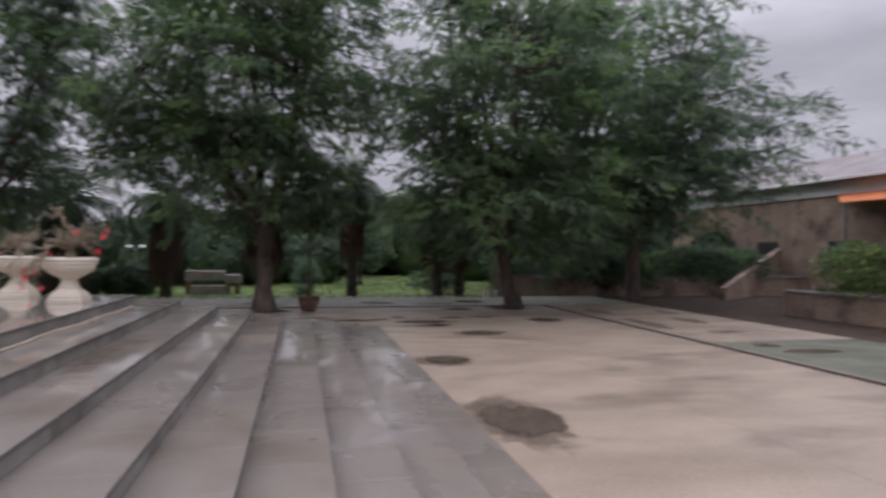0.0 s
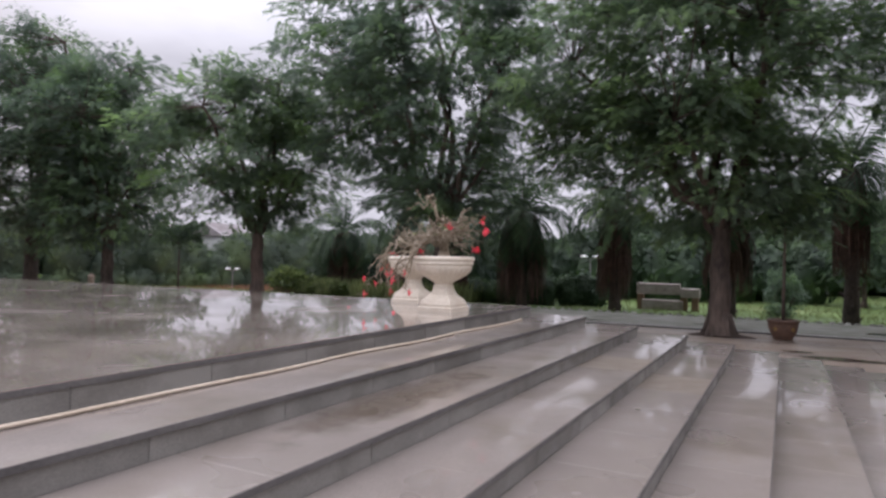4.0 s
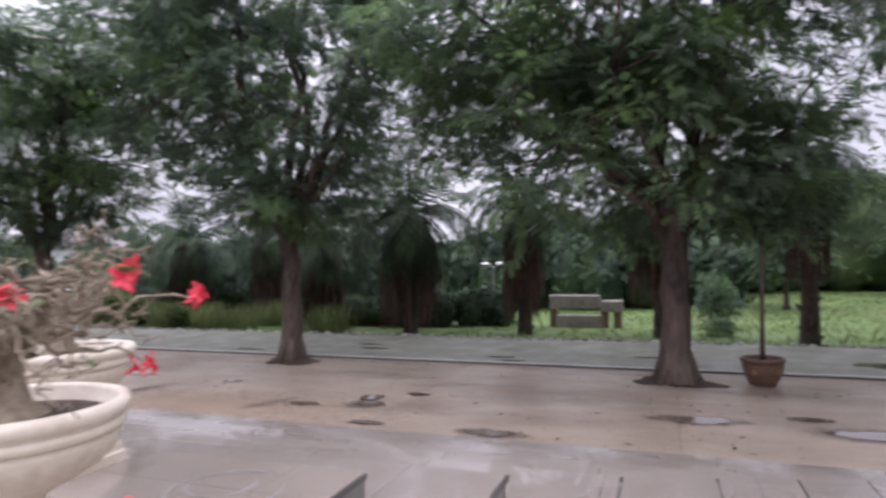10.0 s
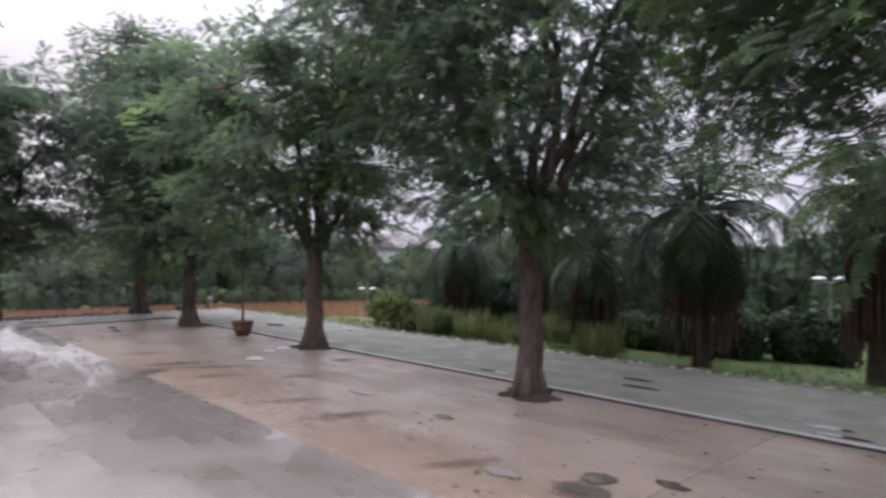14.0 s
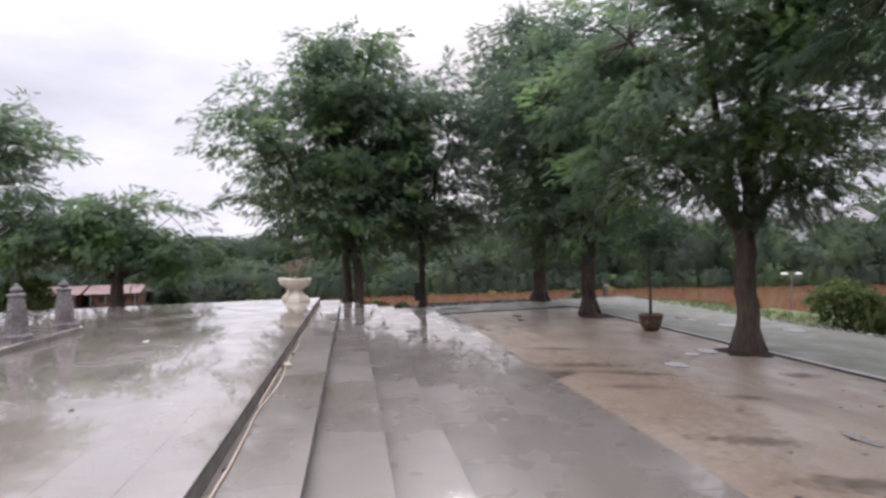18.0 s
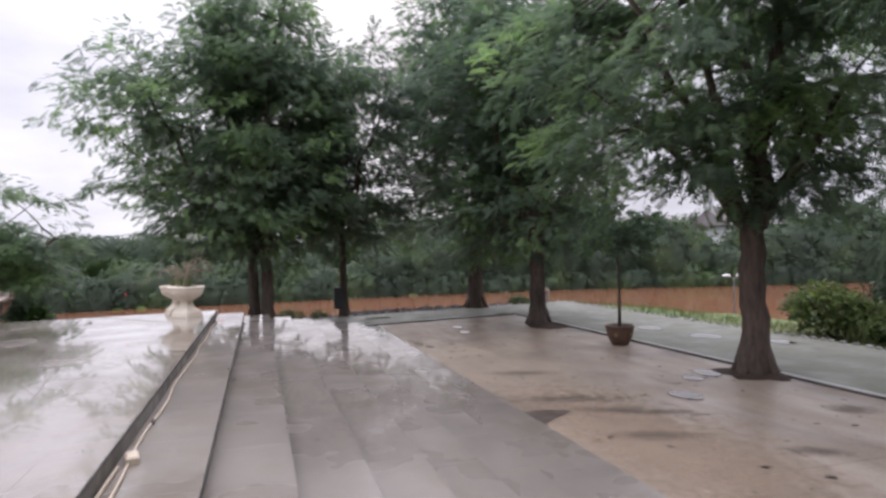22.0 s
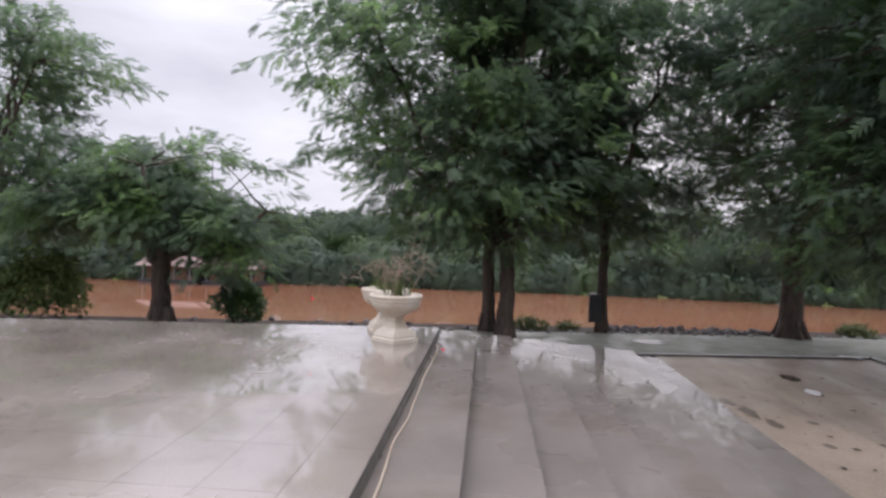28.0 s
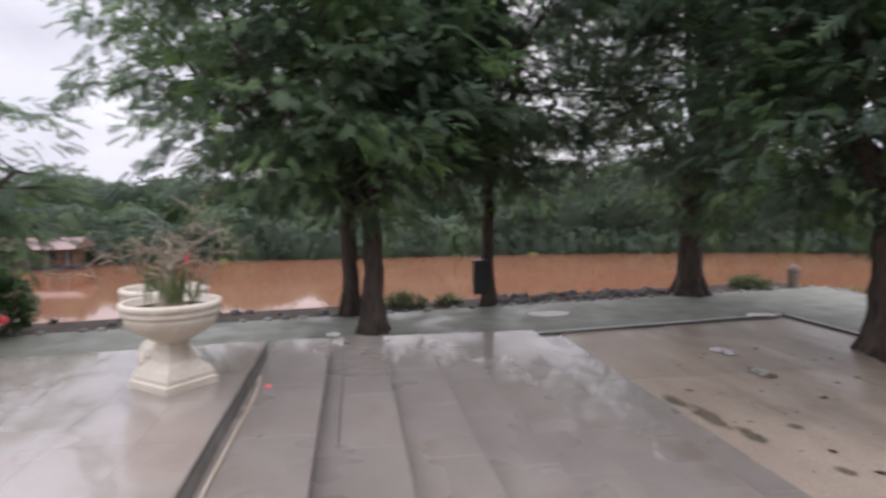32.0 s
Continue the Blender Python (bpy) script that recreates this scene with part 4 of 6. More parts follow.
thicket_blobs += [(-5.3 + 0.55 * k, 18.9 + rw.uniform(-0.3, 0.5), 0.4, 0.6, 0.6, rw.uniform(0.7, 1.1)) for k in range(3)]
thicket_blobs += [(-19 + 1.2 * k, 19.5 + 0.5 * k + rw.uniform(-1, 1), 0.6, 1.2, 1.2, rw.uniform(0.9, 1.7)) for k in range(6)]
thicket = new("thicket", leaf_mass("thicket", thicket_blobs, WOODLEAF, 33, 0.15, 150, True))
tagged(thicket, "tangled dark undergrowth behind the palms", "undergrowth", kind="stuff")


def bush(x, y, z, rx, ry, rz, label, seed, mat=BUSHLEAF, leaf=0.14, density=110):
    ob = thing("bush", label, "bush", pose(x, y, z))
    g = Geo()
    rnd = random.Random(seed)
    for k in range(7):
        a = k * 0.9 + rnd.uniform(-0.3, 0.3)
        limb(g, rnd, (0, 0, -0.25), (math.cos(a) * rx * 0.6, math.sin(a) * ry * 0.6, rz * rnd.uniform(0.6, 1.3)), 0.03, 0.01, 4, 0.1, 5)
    part("stems", g, BARK, ob)
    blobs = [(rnd.uniform(-0.45, 0.45) * rx, rnd.uniform(-0.45, 0.45) * ry, rz * rnd.uniform(0.55, 1.0), rx * rnd.uniform(0.4, 0.7), ry * rnd.uniform(0.4, 0.7), rz * rnd.uniform(0.45, 0.8)) for _ in range(6)]
    f = new("foliage", leaf_mass("foliage", blobs, mat, seed, leaf, density))
    f.parent = ob
    return ob


bush(-18.2, 15.6, -0.1, 1.5, 1.2, 0.85, "broad-leaved green bush at the edge of the river walk", 41)
bush(-16.4, 15.8, -0.1, 1.1, 1.0, 0.6, "low leafy bush with yellowish leaves by the walk", 42)
bush(-28.3, -6.1, 0.0, 0.95, 0.95, 0.75, "rounded dark green bush on the river bank", 43, LEAF)
bush(-27.2, -11.6, 0.0, 1.6, 2.0, 1.1, "spreading green bush at the edge of the bank", 44)
bush(-31.7, 12.2, -0.1, 1.0, 0.5, 0.28, "low strip of green weeds on the river bank", 45, GRASS, 0.1)
bush(-30.2, 2.1, -0.15, 0.5, 0.6, 0.3, "small tuft of bright green weeds on the bank", 46, GRASS, 0.1)
bush(-30.4, 3.2, -0.15, 0.35, 0.4, 0.25, "small tuft of bright green weeds on the bank", 47, GRASS, 0.1)
bush(2.9, 17.2, -0.15, 0.6, 0.6, 0.35, "small green shrub in the grass", 48, LEAFPALE, 0.1)
bush(3.1, 20.0, -0.2, 0.8, 0.8, 1.1, "dark leafy shrub standing in the grass", 56, LEAF, 0.12, 130)
bush(19.2, 1.6, 0.5, 1.15, 3.5, 1.4, "green hedge hanging over the old wall", 49, BUSHLEAF, 0.13)
bush(19.2, -3.4, 0.5, 1.15, 3.2, 1.4, "green hedge hanging over the old wall", 50, BUSHLEAF, 0.13)
bush(22.0, 15.0, 0.2, 3.8, 1.0, 1.35, "overgrown dark hedge along the old wall", 51, LEAF, 0.15, 80)
bush(16.6, 15.0, 0.2, 2.7, 1.0, 1.3, "overgrown dark hedge along the old wall", 52, LEAF, 0.15, 80)
bush(25.5, 9.0, 0.0, 1.6, 2.6, 1.6, "tall light green shrubs below the building", 53, LEAFPALE, 0.16, 70)

bush(12.6, 15.7, -0.1, 1.6, 0.9, 1.1, "overgrown dark hedge along the old wall", 54, LEAF, 0.15, 80)
bush(9.2, 17.6, -0.1, 1.4, 1.0, 0.7, "dark undergrowth below the shaggy palms", 55, LEAF, 0.14, 80)

# more trees: the yard's east side and beyond the umbrella tree
plant_tree(KIND_Q, 16.2, 11.9, -0.06, 0, 1.0, "broad shade tree beside the old wall")
plant_tree(KIND_T, -28.0, -13.2, -0.1, 0, 1.0, "tall open-crowned tree on the river bank")
plant_tree(KIND_W, -13.5, 27.5, -0.2, 75, 0.55, "dark tree behind the palms")
plant_tree(KIND_W, 15.0, 23.5, -0.2, 300, 0.85, "dark tree at the edge of the grass field")
plant_tree(KIND_W, 6.5, 29.0, -0.2, 130, 0.55, "dark tree behind the slim palm")
plant_tree(KIND_W, 20.5, 20.5, -0.2, 15, 1.0, "dark tree behind the old wall")

# ---- palms with skirts of dead fronds ----


def palm(x, y, z, height, skirt_low, skirt_r, reach, seed, label, fronds=32, spear=True):
    rnd, rng = random.Random(seed), np.random.default_rng(seed)
    ob = thing("palm_tree", label, "palm", pose(x, y, z), "palms along the river walk")
    g = Geo()
    g.tube([(0, 0, -0.2), (0.03, 0, height * 0.3), (0, 0.04, height * 0.7), (0, 0, height)], [0.26, 0.2, 0.21, 0.26], 12)
    for k in range(int(height * 5)):
        a = k * 2.4
        zz = 0.15 + k * 0.2
        g.tube([(math.cos(a) * 0.17, math.sin(a) * 0.17, zz), (math.cos(a) * 0.3, math.sin(a) * 0.3, zz + 0.14)], [0.07, 0.03], 5)
    part("trunk", g, PALMBARK, ob)
    s = Geo()
    for k in range(260):
        a = rnd.uniform(0, 6.283)
        r0, r1 = skirt_r * rnd.uniform(0.25, 0.6), skirt_r * rnd.uniform(0.45, 1.05)
        z0, z1 = height - rnd.uniform(0, 0.5), skirt_low + (height - skirt_low) * (rnd.random() ** 1.3) * 0.6
        w = rnd.uniform(0.01, 0.03)
        da = rnd.uniform(-0.25, 0.25)
        pts = []
        for q in range(5):
            u = q / 4
            rr = r0 + (r1 - r0) * math.sin(u * 1.7)
            pts.append(Vector((math.cos(a + da * u) * rr, math.sin(a + da * u) * rr, z0 + (z1 - z0) * u)))
        s.tube(pts, [w, w * 1.3, w * 1.2, w, w * 0.3], 3)
    part("dead_frond_skirt", s, DEADFROND, ob, "hanging brown dead fronds")
    vs = []
    for k in range(fronds):
        a = 2.4 * k + rnd.uniform(-0.2, 0.2)
        el = rnd.uniform(-0.75, 1.4)
        length = reach * rnd.uniform(0.8, 1.15)
        fr = Geo()
        path, p, e = [], Vector((0, 0, height)), el
        for q in range(11):
            path.append(p.copy())
            p = p + Vector((math.cos(a) * math.cos(e), math.sin(a) * math.cos(e), math.sin(e))) * length / 10
            e -= (0.12 + 0.16 * (1.3 - el)) * (0.6 + q * 0.09)
        fr.tube(path, [0.035 - 0.003 * q for q in range(11)], 4)
        side = Vector((-math.sin(a), math.cos(a), 0))
        lv = fr
        for q in range(30):
            u = 0.12 + 0.88 * q / 29
            i0 = min(int(u * 10), 9)
            c0 = path[i0].lerp(path[i0 + 1], u * 10 - i0)
            fwd = (path[i0 + 1] - path[i0]).normalized()
            ll = 0.62 * math.sin(math.pi * (0.12 + 0.8 * u)) + 0.1
            for sg in (1, -1):
                tip = c0 + (side * sg * 0.8 + fwd * 0.55 + Vector((0, 0, -0.45 + rnd.uniform(-0.2, 0.1)))) * ll
                md = c0.lerp(tip, 0.5) + Vector((0, 0, 0.05 * ll))
                lv.add([c0, md + fwd * 0.03, tip, md - fwd * 0.03], [(0, 1, 2, 3)])
        part("frond", fr, PALMLEAF, ob)
    if spear:
        part("spear", Geo().tube([(0, 0, height - 0.2), (0.03, 0.02, height + 1.0), (0.06, 0, height + 1.9)], [0.06, 0.05, 0.012], 6), PALMLEAF, ob, "upright unopened frond")
    return ob


palm(-6.4, 15.9, -0.1, 3.9, 0.1, 1.0, 3.7, 61, "palm with arching green fronds and a skirt of dead ones", 52)
palm(-2.75, 16.4, -0.1, 4.2, 0.4, 0.66, 2.6, 62, "palm hidden under a thick reddish-brown skirt of dead fronds", 30, False)
palm(4.9, 15.4, -0.1, 5.0, 1.5, 0.52, 2.9, 63, "slim palm with a short dark skirt", 24, False)
palm(1.3, 16.4, -0.1, 3.9, 0.7, 0.85, 2.6, 69, "shaggy palm behind the thick-trunked shade tree", 24, False)
palm(8.6, 15.3, -0.1, 3.3, 1.0, 0.7, 2.4, 64, "shaggy palm at the edge of the grass", 22, False)
palm(-9.9, 16.4, -0.1, 2.9, 0.2, 0.8, 2.6, 65, "old palm with a dark skirt in the undergrowth", 22, False)
palm(-17.2, 18.2, -0.3, 3.5, 0.3, 0.95, 3.2, 66, "palm with drooping grey-green fronds above the bank")
palm(-13.6, 18.6, -0.15, 4.2, 0.2, 0.8, 3.5, 67, "palm with a brown skirt of dead fronds", 32, False)
palm(10.0, 16.8, -0.1, 3.2, 0.9, 0.55, 2.2, 68, "shaggy palm at the edge of the grass", 20, False)

# ---- grass along the walk ----
blade = []
for k in range(5):
    a = k * 1.3
    dx, dy = math.cos(a), math.sin(a)
    blade += [(0, 0, 0), (0.03 * dy + 0.12 * dx, -0.03 * dx + 0.12 * dy, 0.5), (0.34 * dx, 0.34 * dy, 0.95), (-0.03 * dy + 0.12 * dx, 0.03 * dx + 0.12 * dy, 0.5)]
blade = np.array(blade)


def grass(name, n, xr, yr, hr, label, seed, patchy=0.0):
    r = np.random.default_rng(seed)
    x, y = r.uniform(*xr, n), r.uniform(*yr, n)
    ok = (x > bank_x(y) - 0.3) & ((y > WN) | (x < -29.05 - SKEW * y))
    if patchy:
        ok &= np.array([noise.noise(Vector((a * 0.9, b * 0.9, seed))) for a, b in zip(x, y)]) > patchy
    x, y = x[ok], y[ok]
    p = np.stack([x, y, ground_z(x, y) - 0.02], -1)
    a = r.uniform(0, 6.28, len(x))
    f = np.zeros((len(x), 3, 3))
    f[:, 0, 0], f[:, 0, 1], f[:, 1, 0], f[:, 1, 1], f[:, 2, 2] = np.cos(a), -np.sin(a), np.sin(a), np.cos(a), 1
    v, q = scatter(blade, p, f, hr[0] + (hr[1] - hr[0]) * r.random(len(x)) ** 1.8)
    ob = new(name, array_mesh(name, v, q, GRASS))
    return tagged(ob, label, "grass", kind="stuff")


grass("grass_field", 1800, (4.5, 15.5), (32, 42), (0.1, 0.22), "short bright green grass at the end of the lawn", 77)
grass("grass_field", 7500, (-5.2, 16), (14.5, 32), (0.1, 0.22), "short bright green grass beyond the walk", 72)
grass("tall_grass", 2600, (-19, -8.2), (14.7, 18.6), (0.3, 1.15), "tall yellow-green grass at the edge of the walk", 73, 0.06)
grass("bank_weeds", 900, (-33, -18), (14.5, 16.6), (0.1, 0.3), "low weeds at the top of the bank", 74)
grass("bank_weeds", 1500, (-32.5, -26.5), (-14, 14), (0.06, 0.16), "low weeds at the top of the bank", 75)

# ---- edge stones ----
rs = random.Random(8)
stone_meshes = []
for k in range(6):
    g = Geo()
    vs = []
    for i in range(3):
        for j in range(6):
            a, r = j * 1.047, (1.0, 0.95, 0.55)[i] * rs.uniform(0.8, 1.15)
            vs.append((0.11 * r * math.cos(a), 0.07 * r * math.sin(a), (0, 0.04, 0.075)[i] * rs.uniform(0.85, 1.1)))
    g.add(vs, [(i * 6 + j, i * 6 + (j + 1) % 6, i * 6 + 6 + (j + 1) % 6, i * 6 + 6 + j) for i in range(2) for j in range(6)] + [tuple(range(12, 18)), tuple(range(6))[::-1]])
    stone_meshes.append(g.mesh("edge_stone", STONE))
x = -31.0
while x < 11:
    piece("edge_stone", rs.choice(stone_meshes), walkway, x, WN - 0.06 + rs.uniform(-0.05, 0.05), WZ - 0.015, rs.uniform(-25, 25))
    x += rs.uniform(0.17, 0.42)
y = -14.0
while y < 14:
    piece("edge_stone", rs.choice(stone_meshes), walk_w, bank_edge(y) + rs.uniform(-0.05, 0.1), y, WZ - 0.015, 90 + rs.uniform(-40, 40))
    y += rs.uniform(0.3, 0.8)

bank = part("bank_strip", Geo().prism([(bank_edge(-14) - 1.5, -14), (bank_edge(-14) - 0.01, -14), (bank_edge(14) - 0.01, 14), (bank_edge(14) - 1.5, 14)], -0.3, 0.01), SOIL)
tagged(bank, "strip of dark bare soil at the top of the bank", "soil", kind="structure")
rubble_meshes = [me.copy() for me in stone_meshes]
for me in rubble_meshes:
    me.name = "rubble_stone"
    me.materials[0] = MOSSSTONE
for k in range(110):
    y = rs.uniform(4.6, 9.4) if k < 80 else rs.uniform(-12, 4)
    ob = piece("rubble_stone", rs.choice(rubble_meshes), bank, bank_edge(y) - rs.uniform(0.5, 1.5), y, 0.0 + rs.uniform(-0.01, 0.03), rs.uniform(0, 360))
    ob.scale = Vector((1, 1, 1)) * rs.uniform(0.7, 1.5)

# ---- tree pits ----
for tx, ty in ((1.62, 9.2), (-6.75, 9.6), (-15.15, 9.9), (-23.5, 9.7), (9.9, 9.6)):
    pit = part("tree_pit", Geo().blob(tx, ty, 0.66, 0.55, 0.004, 0.15, 26, int(tx * 10) % 97, 0.35), SOIL, None, smooth=True)
    tagged(pit, "dark soil and roots round the foot of a tree", "soil", "tree pits in the yard")

# ---- puddles and stains ----
PUDDLES = [(5.35, -4.6, 0.52, 0.85), (5.4, -0.5, 0.42, 0.55), (7.05, 3.1, 0.6, 0.4), (5.9, 5.7, 0.25, 0.25), (6.4, 4.8, 0.25, 0.3), (8.1, 9.3, 0.5, 0.35),
           (-3.1, 6.15, 0.33, 0.2), (-0.75, 5.05, 0.38, 0.2), (1.85, 6.5, 0.5, 0.24), (4.0, 6.2, 0.75, 0.3), (6.2, 5.6, 0.8, 0.35),
           (7.2, 6.6, 0.4, 0.22), (8.3, 6.75, 0.5, 0.2), (6.2, 4.75, 0.5, 0.2), (-8.95, 7.3, 0.36, 0.13), (-6.6, 7.2, 0.26, 0.12),
           (-3.25, 6.6, 0.25, 0.22), (-15.3, 8.65, 0.3, 0.16), (-23.45, 6.9, 0.3, 0.2), (-14.3, 7.7, 0.42, 0.25), (-15.6, 9.2, 0.4, 0.22),
           (-24.8, 7.1, 0.35, 0.22), (9.8, 5.7, 0.5, 0.5),
           (-2.58, 7.0, 0.26, 0.12), (-4.15, 5.9, 0.3, 0.14), (-2.65, 5.08, 0.3, 0.14), (5.0, 6.3, 0.32, 0.16), (5.6, 6.85, 0.3, 0.18), (3.3, 6.9, 0.36, 0.13)]
for k, (px, py, rx, ry) in enumerate(PUDDLES):
    pud = thing("puddle", "shallow rain puddle with a damp margin on the concrete", "puddle", None, "puddles on the concrete")
    if k < 8 or rx > 0.45:
        part("damp_margin", Geo().blob(px, py, rx * 1.4, ry * 1.4, 0.001 + 0.00025 * k, 0.0, 56, k, 0.32), DAMP, pud)
    part("water_film", Geo().blob(px + 0.04, py, rx * 1.0, ry * 0.98, 0.009 + 0.00025 * k, 0.0, 56, k + 7, 0.36), PUDDLE, pud)
for k, (px, py, rx, ry) in enumerate([(-28.5, 5.2, 0.35, 0.5), (-27.5, 9.7, 0.2, 0.4), (-27.1, 0.5, 0.2, 0.15), (5.6, 11.6, 0.7, 0.35), (9.2, 12.0, 0.7, 0.5), (7.7, 10.9, 0.7, 0.18), (-1.8, 10.55, 0.4, 0.08),
                                      (1.0, 11.6, 0.3, 0.12), (-6.1, 12.3, 0.4, 0.12), (-2.1, 10.95, 0.3, 0.12), (-8.8, 10.75, 0.4, 0.1), (-5.6, 11.6, 0.4, 0.12), (-19.5, 12.3, 0.5, 0.3), (-21.5, 12.0, 0.5, 0.3), (-17.8, 13.2, 0.4, 0.25)]):
    tagged(part("puddle", Geo().blob(px, py, rx * 1.2, ry * 1.2, WZ + 0.0025 + 0.0003 * k, 0.0, 40, 50 + k), PUDDLE), "shallow rain puddle on the river walk", "puddle", "puddles on the river walk")
for k, (px, py, rx, ry) in enumerate([(13.0, -1.0, 0.7, 0.35), (14.0, -4.2, 0.6, 0.8), (12.6, -0.1, 0.3, 0.4)]):
    tagged(part("puddle", Geo().blob(px, py, rx, ry, WZ + 0.0025, 0.0, 40, 80 + k), PUDDLE), "shallow rain puddle on the green strip", "puddle", "puddles on the green strip")

for k, (px, py, rx, ry) in enumerate([(13.9, 4.6, 0.35, 1.1), (12.2, 4.2, 0.3, 1.6), (12.4, 7.4, 0.35, 1.1), (14.6, 6.9, 0.3, 0.7), (13.2, 2.1, 0.6, 0.25)]):
    tagged(part("damp_stain", Geo().blob(px, py, rx, ry, WZ + 0.002 + 0.0004 * k, 0.0, 50, 90 + k, 0.3), DAMP), "dark damp stain on the beige concrete strip", "stain", "damp stains on the strip")

tagged(part("mud_stain", Geo().blob(0.86, -4.7, 0.3, 1.5, TOP - 2 * RISE + 0.002, 0.0, 60, 61, 0.15), MUD), "brown mud film on a granite step", "stain", "mud stains")
for k, (px, py, rx, ry) in enumerate([(-22.5, 4.96, 0.35, 0.12), (-21.85, 5.06, 0.5, 0.16), (-21.2, 5.2, 0.35, 0.12), (-21.35, 5.85, 0.16, 0.1), (-20.2, 5.5, 0.14, 0.1)]):
    tagged(part("mud_stain", Geo().blob(px, py, rx, ry, 0.003 + 0.0004 * k, 0.0, 50, 62 + k, 0.3), MUD), "dark mud washed against the foot of the steps", "stain", "mud stains")

# tan silt along the foot of the steps, dark runs across it and one wet mark
for k, (px, py, rx, ry) in enumerate([(-12.6, 5.7, 4.2, 1.7), (-5.6, 5.4, 3.6, 1.2)]):
    tagged(part("silt_stain", Geo().blob(px, py, rx, ry, 0.0012 + 0.0003 * k, 0.0, 60, 120 + k, 0.12), SILT), "tan silt washed over the concrete by the steps", "stain", "silt stains")
for k, (ax, ay, bx, by, w) in enumerate([(-14.2, 5.5, -13.1, 7.4, 0.17), (-15.1, 4.95, -14.4, 6.9, 0.22), (-12.7, 5.4, -12.3, 6.5, 0.2), (-11.5, 6.95, -11.1, 7.6, 0.16), (-12.8, 9.0, -12.4, 9.6, 0.25),
                                         (-9.6, 5.2, -8.9, 6.7, 0.16), (-7.9, 5.4, -7.4, 6.9, 0.2), (-17.3, 5.3, -16.8, 6.6, 0.2), (-4.9, 5.3, -4.4, 6.3, 0.16)]):
    mark = part("run_mark", Geo().blob(0, 0, math.hypot(bx - ax, by - ay) * 0.62, w * 1.5, 0.0, 0.0, 44, 130 + k, 0.2), STREAK)
    mark.matrix_basis = pose((ax + bx) / 2, (ay + by) / 2, 0.0028 + 0.0003 * k, 0, 0, math.degrees(math.atan2(by - ay, bx - ax)))
    tagged(mark, "faint dark run of water dried on the concrete", "stain", "run marks on the yard")
wet = Geo()
bow = [(-13.42 - 0.62 * u, 4.79 + 0.75 * u + 0.16 * math.sin(math.pi * u) * (u - 1)) for u in [k / 8 for k in range(9)]]
bow += [(-14.04 - 0.2 * u - 0.13 * math.sin(math.pi * u), 5.54 - 0.75 * u) for u in [k / 8 for k in range(1, 9)]]
wet.prism(bow, 0.001, 0.0036)
tagged(part("wet_mark", wet, WETMARK), "dark pointed wet mark at the foot of the steps", "stain")

# fallen leaves
rl = np.random.default_rng(91)
lx, ly = rl.uniform(-25, 10, 480), rl.uniform(4.9, 10.2, 480)
ang = rl.uniform(0, 6.28, 480)
lf = np.zeros((480, 3, 3))
lf[:, 0, 0], lf[:, 0, 1], lf[:, 1, 0], lf[:, 1, 1], lf[:, 2, 2] = np.cos(ang), -np.sin(ang), np.sin(ang), np.cos(ang), 1
lv, lq = scatter(LEAF_CARD * np.array([1, 1, 0.3]), np.stack([lx, ly, np.full(480, 0.012)], -1), lf, 0.05 + 0.1 * rl.random(480) ** 2)
tagged(new("fallen_leaves", array_mesh("fallen_leaves", lv, lq, DRYLEAF)), "scattered brown fallen leaves on the yard", "leaves", kind="stuff")

# ---- planters with bare desert roses ----
FLOWER = Geo()
for k in range(5):
    a = k * 1.2566
    d, s = Vector((math.cos(a), math.sin(a), 0)), Vector((-math.sin(a), math.cos(a), 0))
    FLOWER.add([(0, 0, 0), d * 0.016 + s * 0.013 + Vector((0, 0, 0.008)), d * 0.034 + s * 0.014 + Vector((0, 0, 0.01)), d * 0.044 + Vector((0, 0, 0.004)),
                d * 0.034 - s * 0.014 + Vector((0, 0, 0.01)), d * 0.016 - s * 0.013 + Vector((0, 0, 0.008))], [(0, 1, 2, 3), (0, 3, 4, 5)])
FLOWER.lathe([(0.004, -0.03), (0.007, -0.01), (0.01, 0.004)], 6)
FLOWER_ME = FLOWER.mesh("flower", PETAL)


